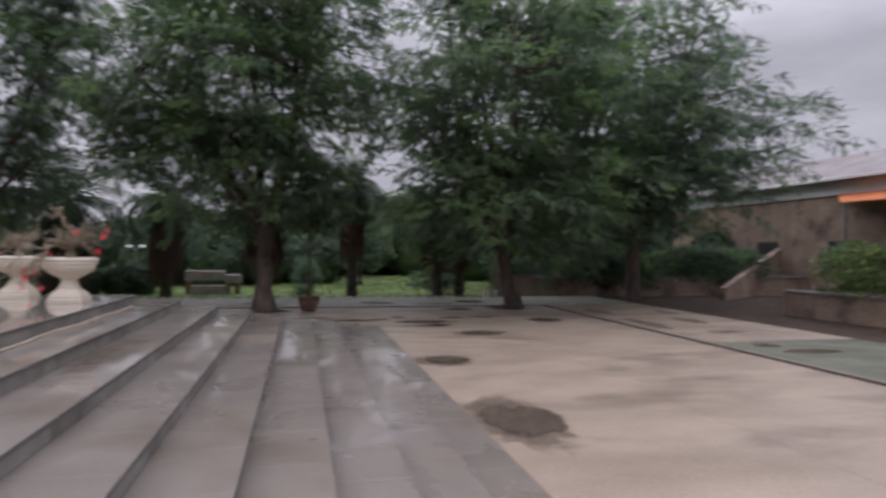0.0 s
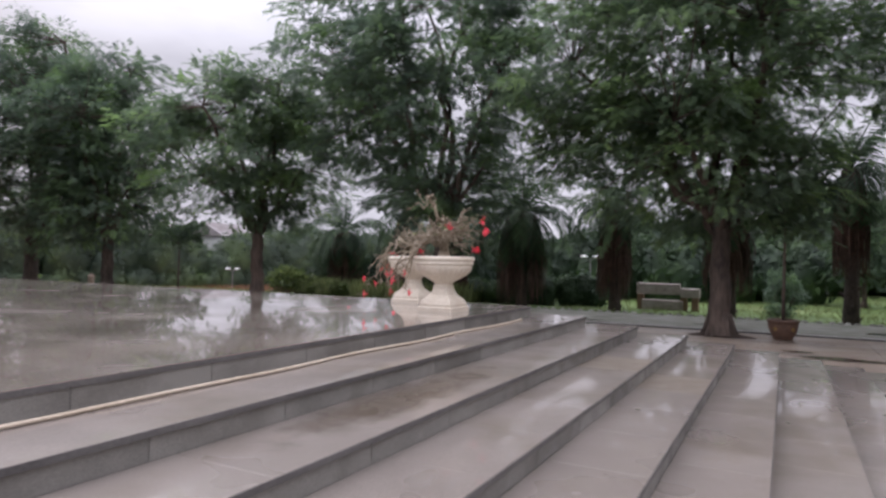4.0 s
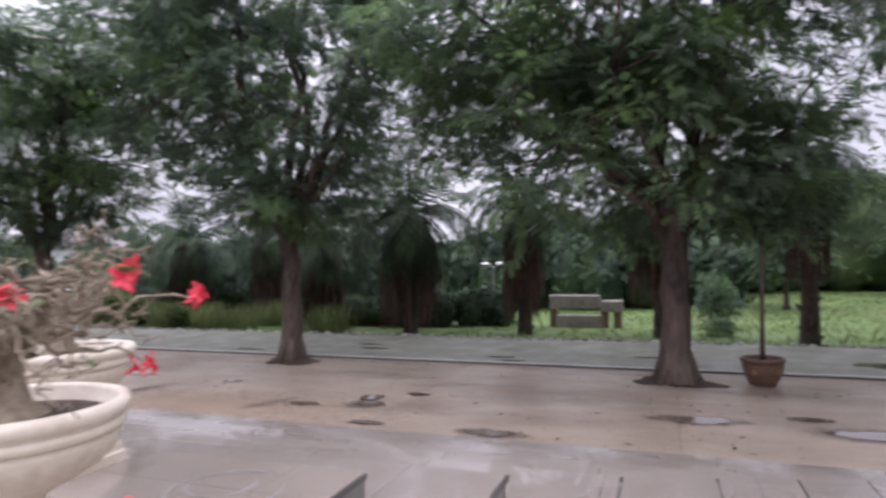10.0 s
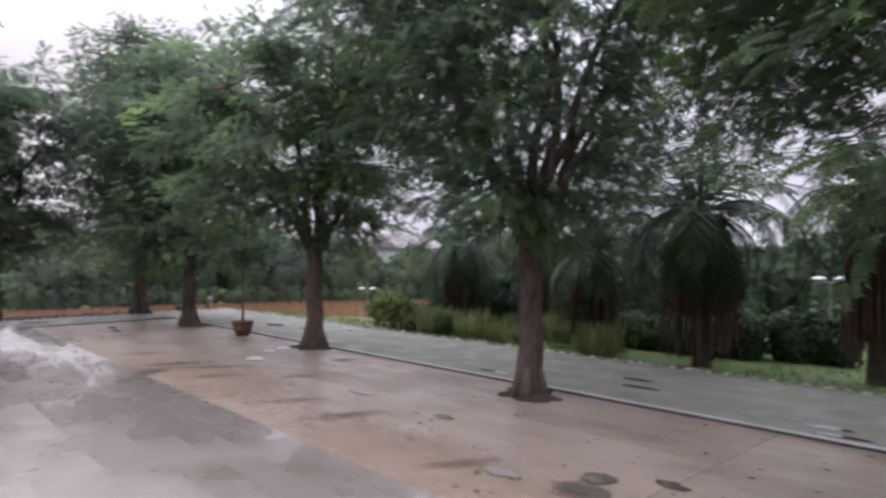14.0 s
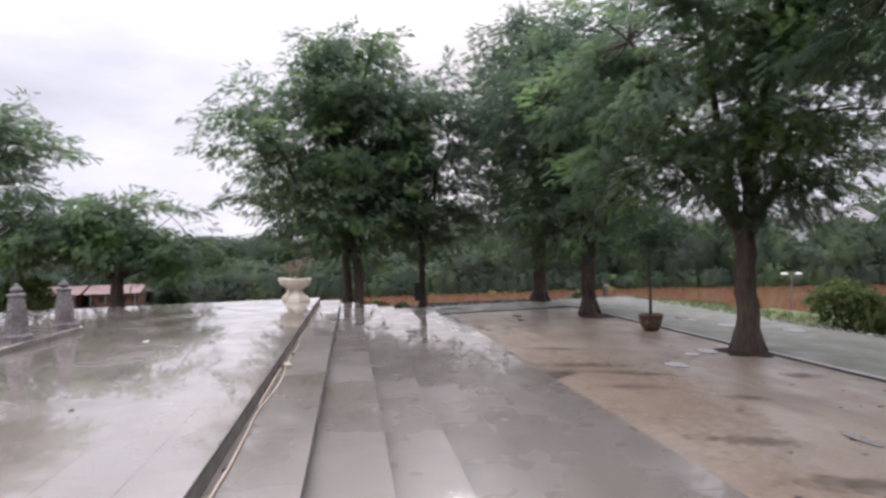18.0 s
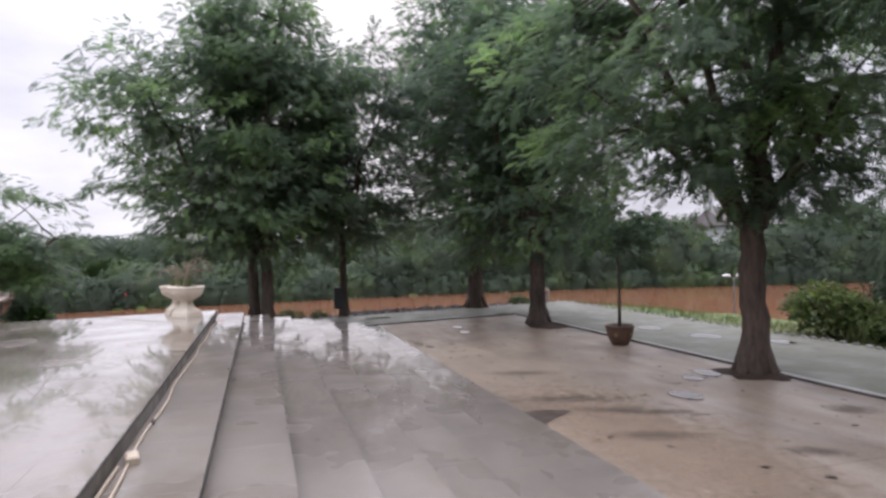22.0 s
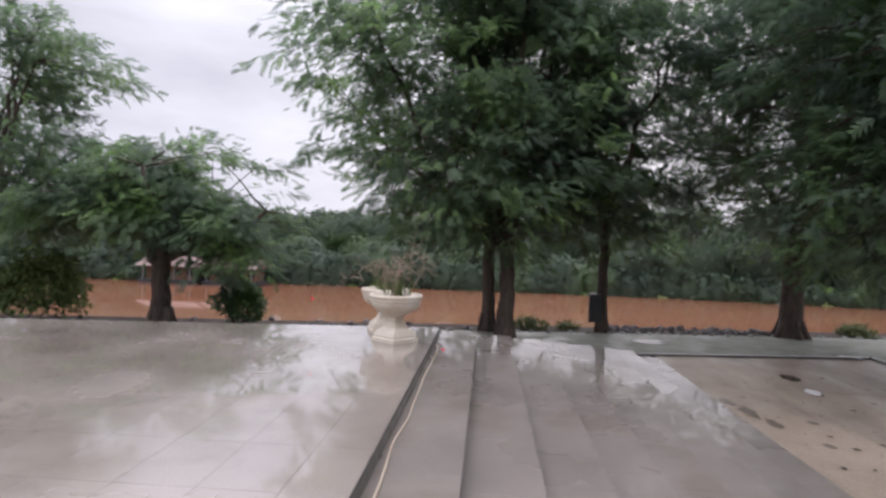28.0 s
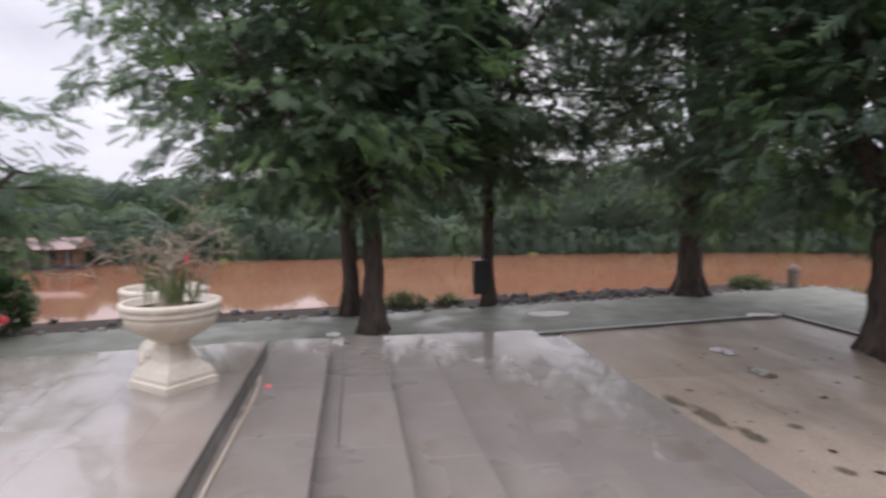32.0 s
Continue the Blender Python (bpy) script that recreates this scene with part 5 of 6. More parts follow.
def planter(x, y, z, label, seed, reach, height, stems, tips=(), trail=(), blooms=0, turn=0, bushy=4, thin=1.0, shoots=0):
    rnd = random.Random(seed)
    ob = thing("planter", label, "planter", pose(x, y, z, 0, 0, turn) @ Matrix.Diagonal((0.92, 0.92, 1, 1)), "white planters at the platform corners")
    b = Geo()
    prof = [(0.25, 0.0), (0.25, 0.05), (0.232, 0.06), (0.232, 0.09), (0.205, 0.14), (0.155, 0.2), (0.12, 0.27), (0.108, 0.33)]
    vs, fs = [], []
    for r, h in prof:
        for sx, sy in ((-1, -1), (0, -1.0), (1, -1), (1, 0), (1, 1), (0, 1), (-1, 1), (-1, 0)):
            k = r if h < 0.2 else r * (1 if sx == 0 or sy == 0 else 0.86)
            vs.append((sx * k, sy * k, h))
    for i in range(len(prof) - 1):
        fs += [(i * 8 + j, i * 8 + (j + 1) % 8, i * 8 + 8 + (j + 1) % 8, i * 8 + 8 + j) for j in range(8)]
    fs += [tuple(range(8))[::-1], tuple(range(56, 64))]
    part("pedestal", b.add(vs, fs), WHITEPAINT, ob, "square flared pedestal, stained near its foot")
    part("bowl", Geo().lathe([(0.1, 0.315), (0.118, 0.335), (0.15, 0.36), (0.22, 0.4), (0.3, 0.445), (0.35, 0.49), (0.372, 0.53), (0.375, 0.56)], 96, flute=0.022, flutes=30, fz=(0.38, 0.52)), WHITEPAINT, ob, "fluted white bowl", True)
    part("rim", Geo().lathe([(0.374, 0.556), (0.39, 0.565), (0.392, 0.59), (0.382, 0.6), (0.4, 0.612), (0.408, 0.635), (0.4, 0.658), (0.375, 0.662), (0.352, 0.65), (0.345, 0.6)], 64), WHITEPAINT, ob, "rounded rim with two grooves", True)
    soil = Geo().blob(0, 0, 0.348, 0.348, 0.6, 0.03, 28, seed, 0.0)
    part("soil", soil, SOIL, ob)
    base = Geo()
    base.lathe([(0.15, 0.59), (0.14, 0.62), (0.085, 0.66), (0.06, 0.74), (0.052, 0.84), (0.045, 0.9), (0.02, 0.94)], 12)
    sets, ends = [], []

    def wander(a, e, r0, r1, arch=0.0, amp=0.09, n=12):
        """A crooked stem from a to e that rises by arch on its way."""
        a, e = Vector(a), Vector(e)
        length = (e - a).length
        ph = [(rnd.uniform(0, 6.28), rnd.uniform(0, 6.28), rnd.uniform(1.2, 2.2), rnd.uniform(2.6, 4.2)) for _ in range(3)]
        pts, rad = [], []
        for k in range(n + 1):
            s = k / n
            off = Vector([math.sin(f0 + w0 * 6.28 * s) + 0.55 * math.sin(f1 + w1 * 6.28 * s) for f0, f1, w0, w1 in ph])
            q = a.lerp(e, s) + off * amp * length * math.sin(math.pi * min(1, s * 1.05) * 0.95) + Vector((0, 0, arch * 4 * s * (1 - s)))
            if q.z < 0.67 and math.hypot(q.x, q.y) < 0.44:
                q.z = 0.67 + 0.02 * rnd.random()
            q.z = max(q.z, 0.03)
            pts.append(q)
            rad.append((r0 + (r1 - r0) * s) * thin * rnd.uniform(0.88, 1.14))
        sets[-1].append(Geo().tube(pts, rad, 6))
        return pts

    def spread(pts, r, count, length, depth, lift=0.0):
        """Crooked side shoots along a stem, thinner at each turn."""
        for _ in range(count):
            q = pts[rnd.randrange(len(pts) // 3, len(pts))]
            h = Vector((q.x, q.y, 0))
            h = h.normalized() if h.length > 0.04 else Vector((1, 0, 0))
            d = (h * rnd.uniform(-0.1, 0.9) + Vector((rnd.uniform(-1, 1), rnd.uniform(-1, 1), rnd.uniform(-0.45, 0.75) + lift))).normalized()
            tw = wander(q, q + d * length * rnd.uniform(0.6, 1.25), r, r * 0.5, 0.0, 0.16, 8)
            if depth:
                spread(tw, r * 0.6, 2, length * 0.62, depth - 1, lift)
            else:
                ends.append(tw[-1])

    for k in range(stems):
        sets.append([])
        a = k * 2.4 + rnd.uniform(-0.3, 0.3)
        rr = reach * rnd.uniform(0.45, 0.95)
        st = Vector((math.cos(a) * 0.05, math.sin(a) * 0.05, 0.72 + 0.2 * rnd.random()))
        e = Vector((math.cos(a) * rr, math.sin(a) * rr, 0.76 + height * rnd.uniform(0.15, 0.8)))
        pts = wander(st, e, 0.015, 0.008, rnd.uniform(0.0, 0.1), 0.17)
        spread(pts, 0.0062, bushy, reach * 0.55, 1)
    blooming, heart = [], Vector((0, 0, 0.86))
    for tx, ty, tz, bloom in tips:
        sets.append([])
        pts = wander(heart, (tx, ty, tz), 0.026 if not bloom else 0.012, 0.016 if not bloom else 0.004, 0.03, 0.07 if not bloom else 0.11)
        if bloom:
            blooming += [pts[-1]] * 3
        else:
            for _ in range(3):
                e = pts[-1] + Vector((rnd.uniform(-0.3, 0.1), -0.36 * rnd.random(), rnd.uniform(-0.1, 0.06)))
                cr = wander(pts[-1], e, 0.011, 0.005, 0.03, 0.16)
                spread(cr, 0.007, 1, 0.16, 0)
            spread(pts, 0.008, 3, 0.2, 1)
    for k in range(4 if trail else 0):  # arching boughs with hanging twigs
        sets.append([])
        far, side = (0.8, 1.1, 1.35, 1.0)[k], (-0.16, 0.12, -0.02, 0.22)[k]
        e = Vector((trail[0] * far - trail[1] * side, trail[1] * far + trail[0] * side, rnd.uniform(0.36, 0.6)))
        pts = wander(Vector((0, 0, 0.8)), e, 0.016, 0.009, rnd.uniform(0.1, 0.2), 0.07)
        for j in range(5):
            q = pts[rnd.randrange(7, len(pts))]
            drop = Vector((q.x + rnd.uniform(-0.2, 0.16), q.y + rnd.uniform(-0.2, 0.16), max(0.18, q.z - rnd.uniform(0.14, 0.38))))
            tw = wander(q, drop, 0.006, 0.003, 0.02, 0.14)
            spread(tw, 0.004, 1, 0.12, 0, -0.4)
            if j < 2:
                blooming.append(tw[-1])
    part("caudex", base, TWIG, ob, "swollen grey stem", True)
    for bough, *shoots_ in sets:
        br = part("branch", bough, TWIG, ob, "bare pale twisting branch", True)
        for g in shoots_:
            part("twig", g, TWIG, br, "", True)
    rnd.shuffle(ends)
    lv = Geo()
    for q in ends[blooms:blooms + 9] + blooming[:3]:
        for k in range(4):
            a = rnd.uniform(0, 6.28)
            t = q + Vector((math.cos(a) * 0.06, math.sin(a) * 0.06, 0.03))
            s = Vector((-math.sin(a), math.cos(a), 0)) * 0.014
            m = q.lerp(t, 0.55)
            lv.add([q, m + s, t, m - s], [(0, 1, 2, 3)])
    for k in range(shoots):
        a, rr, hh = rnd.uniform(0, 6.28), rnd.uniform(0.02, 0.24), rnd.uniform(0.12, 0.34)
        q = Vector((math.cos(a) * rr, math.sin(a) * rr, 0.61))
        t = q + Vector((rnd.uniform(-0.1, 0.1), rnd.uniform(-0.1, 0.1), hh))
        s, m = Vector((-math.sin(a), math.cos(a), 0)) * 0.016, q.lerp(t, 0.5)
        lv.add([q, m + s, t, m - s], [(0, 1, 2, 3)])
    part("leaves", lv, GRASS, ob, "few small yellow-green leaves")
    for q in ends[:blooms] + blooming:
        f = new("flower", FLOWER_ME)
        f.parent = ob
        turn = Vector((q.x + rnd.uniform(-0.2, 0.2), q.y + rnd.uniform(-0.2, 0.2), rnd.uniform(-0.1, 0.5))).to_track_quat("Z", "Y")
        f.matrix_basis = Matrix.LocRotScale(q + Vector((rnd.uniform(-0.03, 0.03), rnd.uniform(-0.03, 0.03), rnd.uniform(-0.02, 0.03))), turn, Vector((1, 1, 1)) * rnd.uniform(0.95, 1.35))
    return ob


planter(-0.565, -1.49, TOP, "white fluted planter with a bare twisted desert rose and red flowers", 101, 0.46, 0.4, 14,
        ((-0.05, -0.2, 1.3, False), (0.12, 0.15, 1.05, False), (0.54, 0.02, 1.08, True), (0.3, 0.62, 0.97, True), (0.3, 0.33, 0.76, True), (0.1, -0.05, 1.02, True)), (-0.46, -0.5), bushy=3)
planter(-1.66, -0.4, TOP, "white fluted planter with a drooping bare desert rose", 102, 0.36, 0.3, 9, (), (-0.5, -0.1), 3)
planter(-20.05, -0.52, TOP, "white fluted planter with pale bare spreading branches", 103, 0.8, 0.66, 9, ((0.05, 0.1, 1.12, False),), (), 1, 50, 2, 0.66, 60)
planter(-20.88, -0.8, TOP, "white fluted planter with a few green shoots", 104, 0.3, 0.35, 6, (), (), 1, 20, 2, 0.7, 50)

# fallen petals and ring marks by the corner planter
for k, (px, py) in enumerate(((-0.85, -2.16), (-1.71, -1.87), (-0.9, -0.67))):
    f = new("fallen_flower", FLOWER_ME)
    f.matrix_basis = Matrix.LocRotScale((px, py, TOP + 0.01), Euler((0.4, 0.3, k)), (0.5, 0.5, 0.45))
    tagged(f, "red flower fallen on the wet granite", "flower", "fallen flowers")
f = new("fallen_flower", FLOWER_ME)
f.matrix_basis = Matrix.LocRotScale((-20.34, 0.15, TOP - RISE + 0.01), Euler((0.4, 0.3, 1)), (0.6, 0.6, 0.5))
tagged(f, "red flower fallen on the wet granite", "flower", "fallen flowers")
for rx, ry, r in ((-0.55, -0.42, 0.28), (-0.62, -0.36, 0.17), (-0.35, -0.95, 0.3)):
    g, n = Geo(), 40
    ring = []
    for k in range(n):
        a = 2 * math.pi * k / n
        w = 0.008 + 0.007 * math.sin(a * 3 + r * 9)
        ring += [(rx + (r - w) * math.cos(a), ry + (r - w) * math.sin(a), TOP + 0.002), (rx + (r + w) * math.cos(a), ry + (r + w) * math.sin(a), TOP + 0.002)]
    g.add(ring, [(2 * k, 2 * k + 1, (2 * k + 3) % (2 * n), (2 * k + 2) % (2 * n)) for k in range(n)])
    tagged(part("ring_stain", g, RINGMARK), "pale ring marked by a pot on the granite", "stain", "ring stains")

# ---- hoses ----


def hose(name, pts, r, label):
    c = bpy.data.curves.new(name, "CURVE")
    c.dimensions, c.bevel_depth, c.bevel_resolution, c.resolution_u = "3D", r, 2, 6
    s = c.splines.new("NURBS")
    s.points.add(len(pts) - 1)
    for p, q in zip(s.points, pts):
        p.co = (*q, 1)
    s.order_u, s.use_endpoint_u = 4, True
    c.materials.append(HOSE)
    dg = new("hose_curve", c)
    me = bpy.data.meshes.new_from_object(dg.evaluated_get(bpy.context.evaluated_depsgraph_get()))
    bpy.data.objects.remove(dg)
    ob = new(name, me)
    return tagged(ob, label, "hose")


rh = random.Random(12)
zt = TOP - RISE + 0.013
hose("hose", [(0.085 + rh.uniform(-0.03, 0.05), -17 + 0.55 * k, zt) for k in range(31)], 0.012, "cream plastic hose lying along the top step")
hose("hose", [(-0.3 - 0.55 * k, 0.065 + rh.uniform(-0.03, 0.05), zt) for k in range(38)], 0.011, "pale plastic hose lying along the top step")
hose("hose", [(-8.2 - 0.4 * k, 0.03 + rh.uniform(-0.006, 0.012), zt + 0.002) for k in range(6)], 0.012, "second pale hose against the top riser")
for jx, jy in ((-6.39, 0.06), (-11.4, 0.075), (-3.1, 0.07)):
    jt = part("hose_tape", Geo().tube([(-0.05, 0, 0.013), (0.05, 0, 0.013)], [0.0165, 0.0165], 10), DARKBOX)
    jt.matrix_basis = pose(jx, jy, TOP - RISE + 0.004, 0, 0, 4)
    tagged(jt, "band of black tape round the hose", "tape", "tape on the hose")
scrap = part("paper_scrap", Geo().add([(-0.06, -0.04, 0.001), (0.05, -0.05, 0.012), (0.07, 0.04, 0.002), (-0.04, 0.05, 0.016), (-0.06, -0.04, 0.004), (0.05, -0.05, 0.015), (0.07, 0.04, 0.005), (-0.04, 0.05, 0.019)],
                                      [(3, 2, 1, 0), (4, 5, 6, 7), (0, 1, 5, 4), (1, 2, 6, 5), (2, 3, 7, 6), (3, 0, 4, 7)]), LAMPWHITE)
scrap.matrix_basis = pose(-12.53, -2.32, TOP + 0.002)
tagged(scrap, "scrap of white paper on the wet granite", "paper")
for lx_, ly_ in ((-7.87, -1.53), (-5.2, -2.4)):
    dl = part("fallen_leaf", Geo().add([(-0.05, 0, 0.003), (0, -0.025, 0.012), (0.06, 0, 0.004), (0, 0.025, 0.012)], [(0, 1, 2, 3)]), DRYLEAF)
    dl.matrix_basis = pose(lx_, ly_, TOP, 0, 0, lx_ * 40)
    tagged(dl, "curled brown leaf on the wet granite", "leaf", "leaves on the platform")
dl = part("fallen_leaf", Geo().add([(-0.06, 0, 0.004), (0, -0.035, 0.018), (0.07, 0, 0.005), (0, 0.035, 0.016)], [(0, 1, 2, 3)]), BRICKBROWN)
dl.matrix_basis = pose(0.16, -7.2, TOP - RISE, 0, 0, 70)
tagged(dl, "curled brown leaf beside the hose on the step", "leaf", "leaves on the platform")
blk = part("hose_joint", Geo().box(-0.09, -0.045, 0, 0.09, 0.045, 0.06, 0.012), HOSE)
blk.matrix_basis = pose(-10.33, 0.1, TOP - RISE, 0, 0, 12)
tagged(blk, "cream plastic joint box on the hose", "hose joint")

# a pale stake and a white pail at the edge of the river walk
stake = thing("stake", "pair of thin pale wooden stakes at the edge of the walk", "stake", pose(10.71, 13.82, WZ))
for k, (dx, h) in enumerate(((-0.05, 1.95), (0.05, 1.7))):
    part("pole", Geo().tube([(dx, 0, 0), (dx + 0.015, 0.01, h * 0.5), (dx - 0.01 + 0.02 * k, 0.0, h)], [0.024, 0.022, 0.019], 8), TWIG, stake, "", True)
pail = thing("pail", "small white plastic pail on the river walk", "pail", pose(10.4, 13.6, WZ))
part("bucket", Geo().lathe([(0.0, 0.012), (0.072, 0.012), (0.074, 0.0), (0.08, 0.02), (0.098, 0.3), (0.106, 0.305), (0.106, 0.325), (0.096, 0.328), (0.09, 0.3), (0.07, 0.03), (0.0, 0.03)], 28), LAMPWHITE, pail, "", True)
part("wire_handle", Geo().tube([(0.106 * math.cos(a), 0.1 * math.sin(a) * 0.25, 0.31 - 0.09 * math.sin(a)) for a in [math.pi * k / 12 for k in range(13)]], [0.004] * 13, 5), LAMPGREY, pail)

# ---- dais with bollards and chain ----
dais = part("dais", Geo().box(-14.4, -11.3, TOP, -7.07, -4.0, TOP + 0.11, 0.012), GRANITE)
tagged(dais, "low polished granite dais on the platform", "dais", kind="structure")
part("dais_trim", Geo().box(-14.42, -4.0, TOP + 0.002, -7.05, -3.985, TOP + 0.09), RISER, dais)


def bollard(x, y):
    ob = thing("bollard", "tapered grey stone bollard with a ball finial", "bollard", pose(x, y, TOP + 0.11) @ Matrix.Scale(0.92, 4), "bollards round the dais")
    n = 8
    part("base", Geo().lathe([(0.24, 0), (0.24, 0.07), (0.21, 0.1), (0.2, 0.12)], n), MOSSSTONE, ob)
    part("shaft", Geo().lathe([(0.2, 0.12), (0.19, 0.16), (0.125, 0.72), (0.13, 0.74)], n), MOSSSTONE, ob)
    part("collar", Geo().lathe([(0.13, 0.74), (0.145, 0.755), (0.145, 0.775), (0.1, 0.8)], 16), MOSSSTONE, ob)
    part("finial", Geo().lathe([(0.05, 0.8), (0.085, 0.82), (0.1, 0.85), (0.085, 0.885), (0.05, 0.91), (0.035, 0.92), (0.045, 0.94), (0.01, 0.965)], 16), MOSSSTONE, ob, "", True)
    return ob


bxs = (-14.2, -12.55, -10.9, -9.25)
for bx in bxs:
    bollard(bx, -4.22)
for a, b in zip(bxs, bxs[1:]):
    ch = thing("chain", "sagging iron chain between two stone bollards", "chain", pose((a + b) / 2, -4.22, TOP + 0.45), "chains round the dais")
    for k in range(16):
        u = -1 + 2 * (k + 0.5) / 16
        lk, q = Geo(), []
        for j in range(9):
            s = 2 * math.pi * j / 8
            q.append((0.045 * math.cos(s), 0.022 * math.sin(s) * (k % 2), 0.022 * math.sin(s) * ((k + 1) % 2)))
        o = part("link", lk.tube(q, [0.008] * 9, 5), LAMPGREY, ch)
        o.location = (u * 0.68, 0, 0.18 * u * u - 0.02)

# ---- potted saplings ----


def sapling(x, y, label, seed, h):
    rnd = random.Random(seed)
    ob = thing("potted_tree", label, "potted tree", pose(x, y, 0), "potted saplings by the kerb")
    part("pot", Geo().lathe([(0.2, 0), (0.22, 0.03), (0.3, 0.2), (0.34, 0.36), (0.335, 0.42), (0.36, 0.43), (0.365, 0.475), (0.345, 0.49), (0.32, 0.48), (0.31, 0.4)], 32), TERRACOTTA, ob, "glazed brown clay pot", True)
    part("soil", Geo().blob(0, 0, 0.315, 0.315, 0.42, 0.03, 20, seed, 0), SOIL, ob)
    for k in range(5):
        a = k * 1.257 + 0.4
        g = Geo()
        for j in range(8):
            b = j * 0.785
            rr = 0.334
            g.add([(rr * math.cos(a), rr * math.sin(a), 0.27)] + [((rr + 0.002) * math.cos(a + 0.16 * math.cos(c)), (rr + 0.002) * math.sin(a + 0.16 * math.cos(c)), 0.27 + 0.05 * math.sin(c)) for c in (b, b + 0.785)], [(0, 1, 2)])
        part("motif", g, CLAYGOLD, ob, "yellow glazed motif")
    g = Geo()
    top = Vector((0.04, -0.02, h))
    g.tube([(0, 0, 0.4), (0.01, -0.005, 0.4 + (h - 0.4) * 0.35), (0.025, -0.01, 0.4 + (h - 0.4) * 0.7), top], [0.045, 0.038, 0.031, 0.025], 8)
    blobs = []
    for k in range(8):
        a = k * 0.9
        e = Vector((math.cos(a) * 0.65, math.sin(a) * 0.65, h + rnd.uniform(-0.4, 0.7)))
        limb(g, rnd, top - Vector((0, 0, rnd.uniform(0, 0.5))), e, 0.02, 0.006, 5, 0.2, 5)
        blobs.append((e.x, e.y, e.z - 0.1, 0.42, 0.42, 0.3))
    part("trunk", g, BARK, ob, "thin straight trunk", True)
    f = new("crown", leaf_mass("crown", blobs, LEAF, seed, 0.16, 90))
    f.parent = ob
    return ob


sapling(3.04, 9.3, "sapling with drooping leaves in a glazed clay pot", 111, 3.1)
sapling(-19.45, 9.75, "sapling with drooping leaves in a dark clay pot", 112, 2.7)

# ---- twin garden lamps ----


def garden_lamp(x, y, z, h, turn, label):
    ob = thing("garden_lamp", label, "lamp", pose(x, y, z, 0, 0, turn), "twin garden lamps")
    part("pole", Geo().tube([(0, 0, -0.3), (0, 0, h - 0.1)], [0.045, 0.04], 10), LAMPGREY, ob)
    part("arm", Geo().tube([(-0.33, 0, h - 0.02), (0, 0, h - 0.12), (0.33, 0, h - 0.02)], [0.02, 0.025, 0.02], 8), LAMPGREY, ob)
    for s in (-1, 1):
        part("lamp_head", Geo().lathe([(0.05, -0.03), (0.18, 0.0), (0.19, 0.03), (0.15, 0.06), (0.04, 0.085)], 20, (s * 0.3, 0, h)), LAMPWHITE, ob, "flat white lamp head", True)
    return ob


garden_lamp(-5.25, 22.0, -0.25, 2.3, 15, "twin-headed white garden lamp on a grey pole")
garden_lamp(-29.67, 22.2, -2.9, 3.85, 60, "twin-headed white garden lamp on a pole in the flooded bank")

# ---- stone shelter in the grass ----
SLAB = material("weathered_grey_slab", (0.2, 0.172, 0.155), (0.385, 0.342, 0.312), (0.6, 0.9), 18, 2.2, 0.4, patch=((0.108, 0.087, 0.075), 0.5), patch_scale=2.0)
bench = thing("stone_bench", "old grey stone bench with a high back on brown piers", "bench", pose(-1.3, 19.2, -0.3))
part("back_slab", Geo().box(-1.15, -0.1, 0.82, 0.6, 0.12, 1.28, 0.04), SLAB, bench, "lichened grey upper slab")
part("side_slab", Geo().box(0.62, -0.28, 0.72, 1.35, 0.1, 1.1, 0.04), SLAB, bench, "lower grey slab")
part("seat", Geo().box(-0.9, -0.3, 0.08, 0.72, 0.1, 0.6, 0.03), SLAB, bench)
for px in (-1.1, 0.62, 1.05):
    part("pier", Geo().box(px, -0.22, -0.1, px + 0.24, 0.1, 0.82 if px < 0 else 0.72, 0.02), BRICKBROWN, bench)

# ---- markers and clutter by the bank ----
mk = thing("stone_marker", "weathered boundary stone with a rounded top", "marker stone", pose(-31.3, 13.4, -0.15))
part("body", Geo().lathe([(0.2, 0), (0.2, 0.1), (0.17, 0.12), (0.16, 0.62), (0.19, 0.65), (0.19, 0.72), (0.1, 0.82), (0.03, 0.86)], 8), OLDPLASTER, mk)
part("plinth", Geo().box(-0.25, -0.25, -0.1, 0.25, 0.25, 0.04, 0.02), MOSSSTONE, mk)
bx = thing("tree_box", "dark metal box fixed to a thin tree trunk", "box", pose(-29.72, 3.95, 0.35))
part("case", Geo().box(-0.1, -0.22, 0, 0.1, 0.12, 0.8, 0.012), DARKBOX, bx)
part("lid", Geo().box(-0.115, -0.235, 0.8, 0.115, 0.135, 0.83, 0.01), DARKBOX, bx)
bk = thing("bucket", "small white plastic bucket on the walk", "bucket", pose(10.85, 14.0, WZ))
part("pail", Geo().lathe([(0.1, 0), (0.14, 0.26), (0.15, 0.27), (0.15, 0.29), (0.135, 0.29), (0.1, 0.03)], 20), LAMPWHITE, bk, "", True)
part("bail", Geo().tube([(0.145 * math.cos(k * 0.314), 0, 0.27 + 0.09 * math.sin(k * 0.314)) for k in range(11)], [0.005] * 11, 5), LAMPGREY, bk)
for px, lean in ((11.1, 4), (11.35, -3)):
    post = part("timber_post", Geo().tube([(0, 0, -0.1), (0.01, 0, 0.9), (0, 0.02, 1.85)], [0.055, 0.05, 0.045], 8), TWIG)
    post.matrix_basis = pose(px, 14.7, 0, 0, lean, 0)
    tagged(post, "weathered pale timber post beside the wall", "post", "posts by the wall")


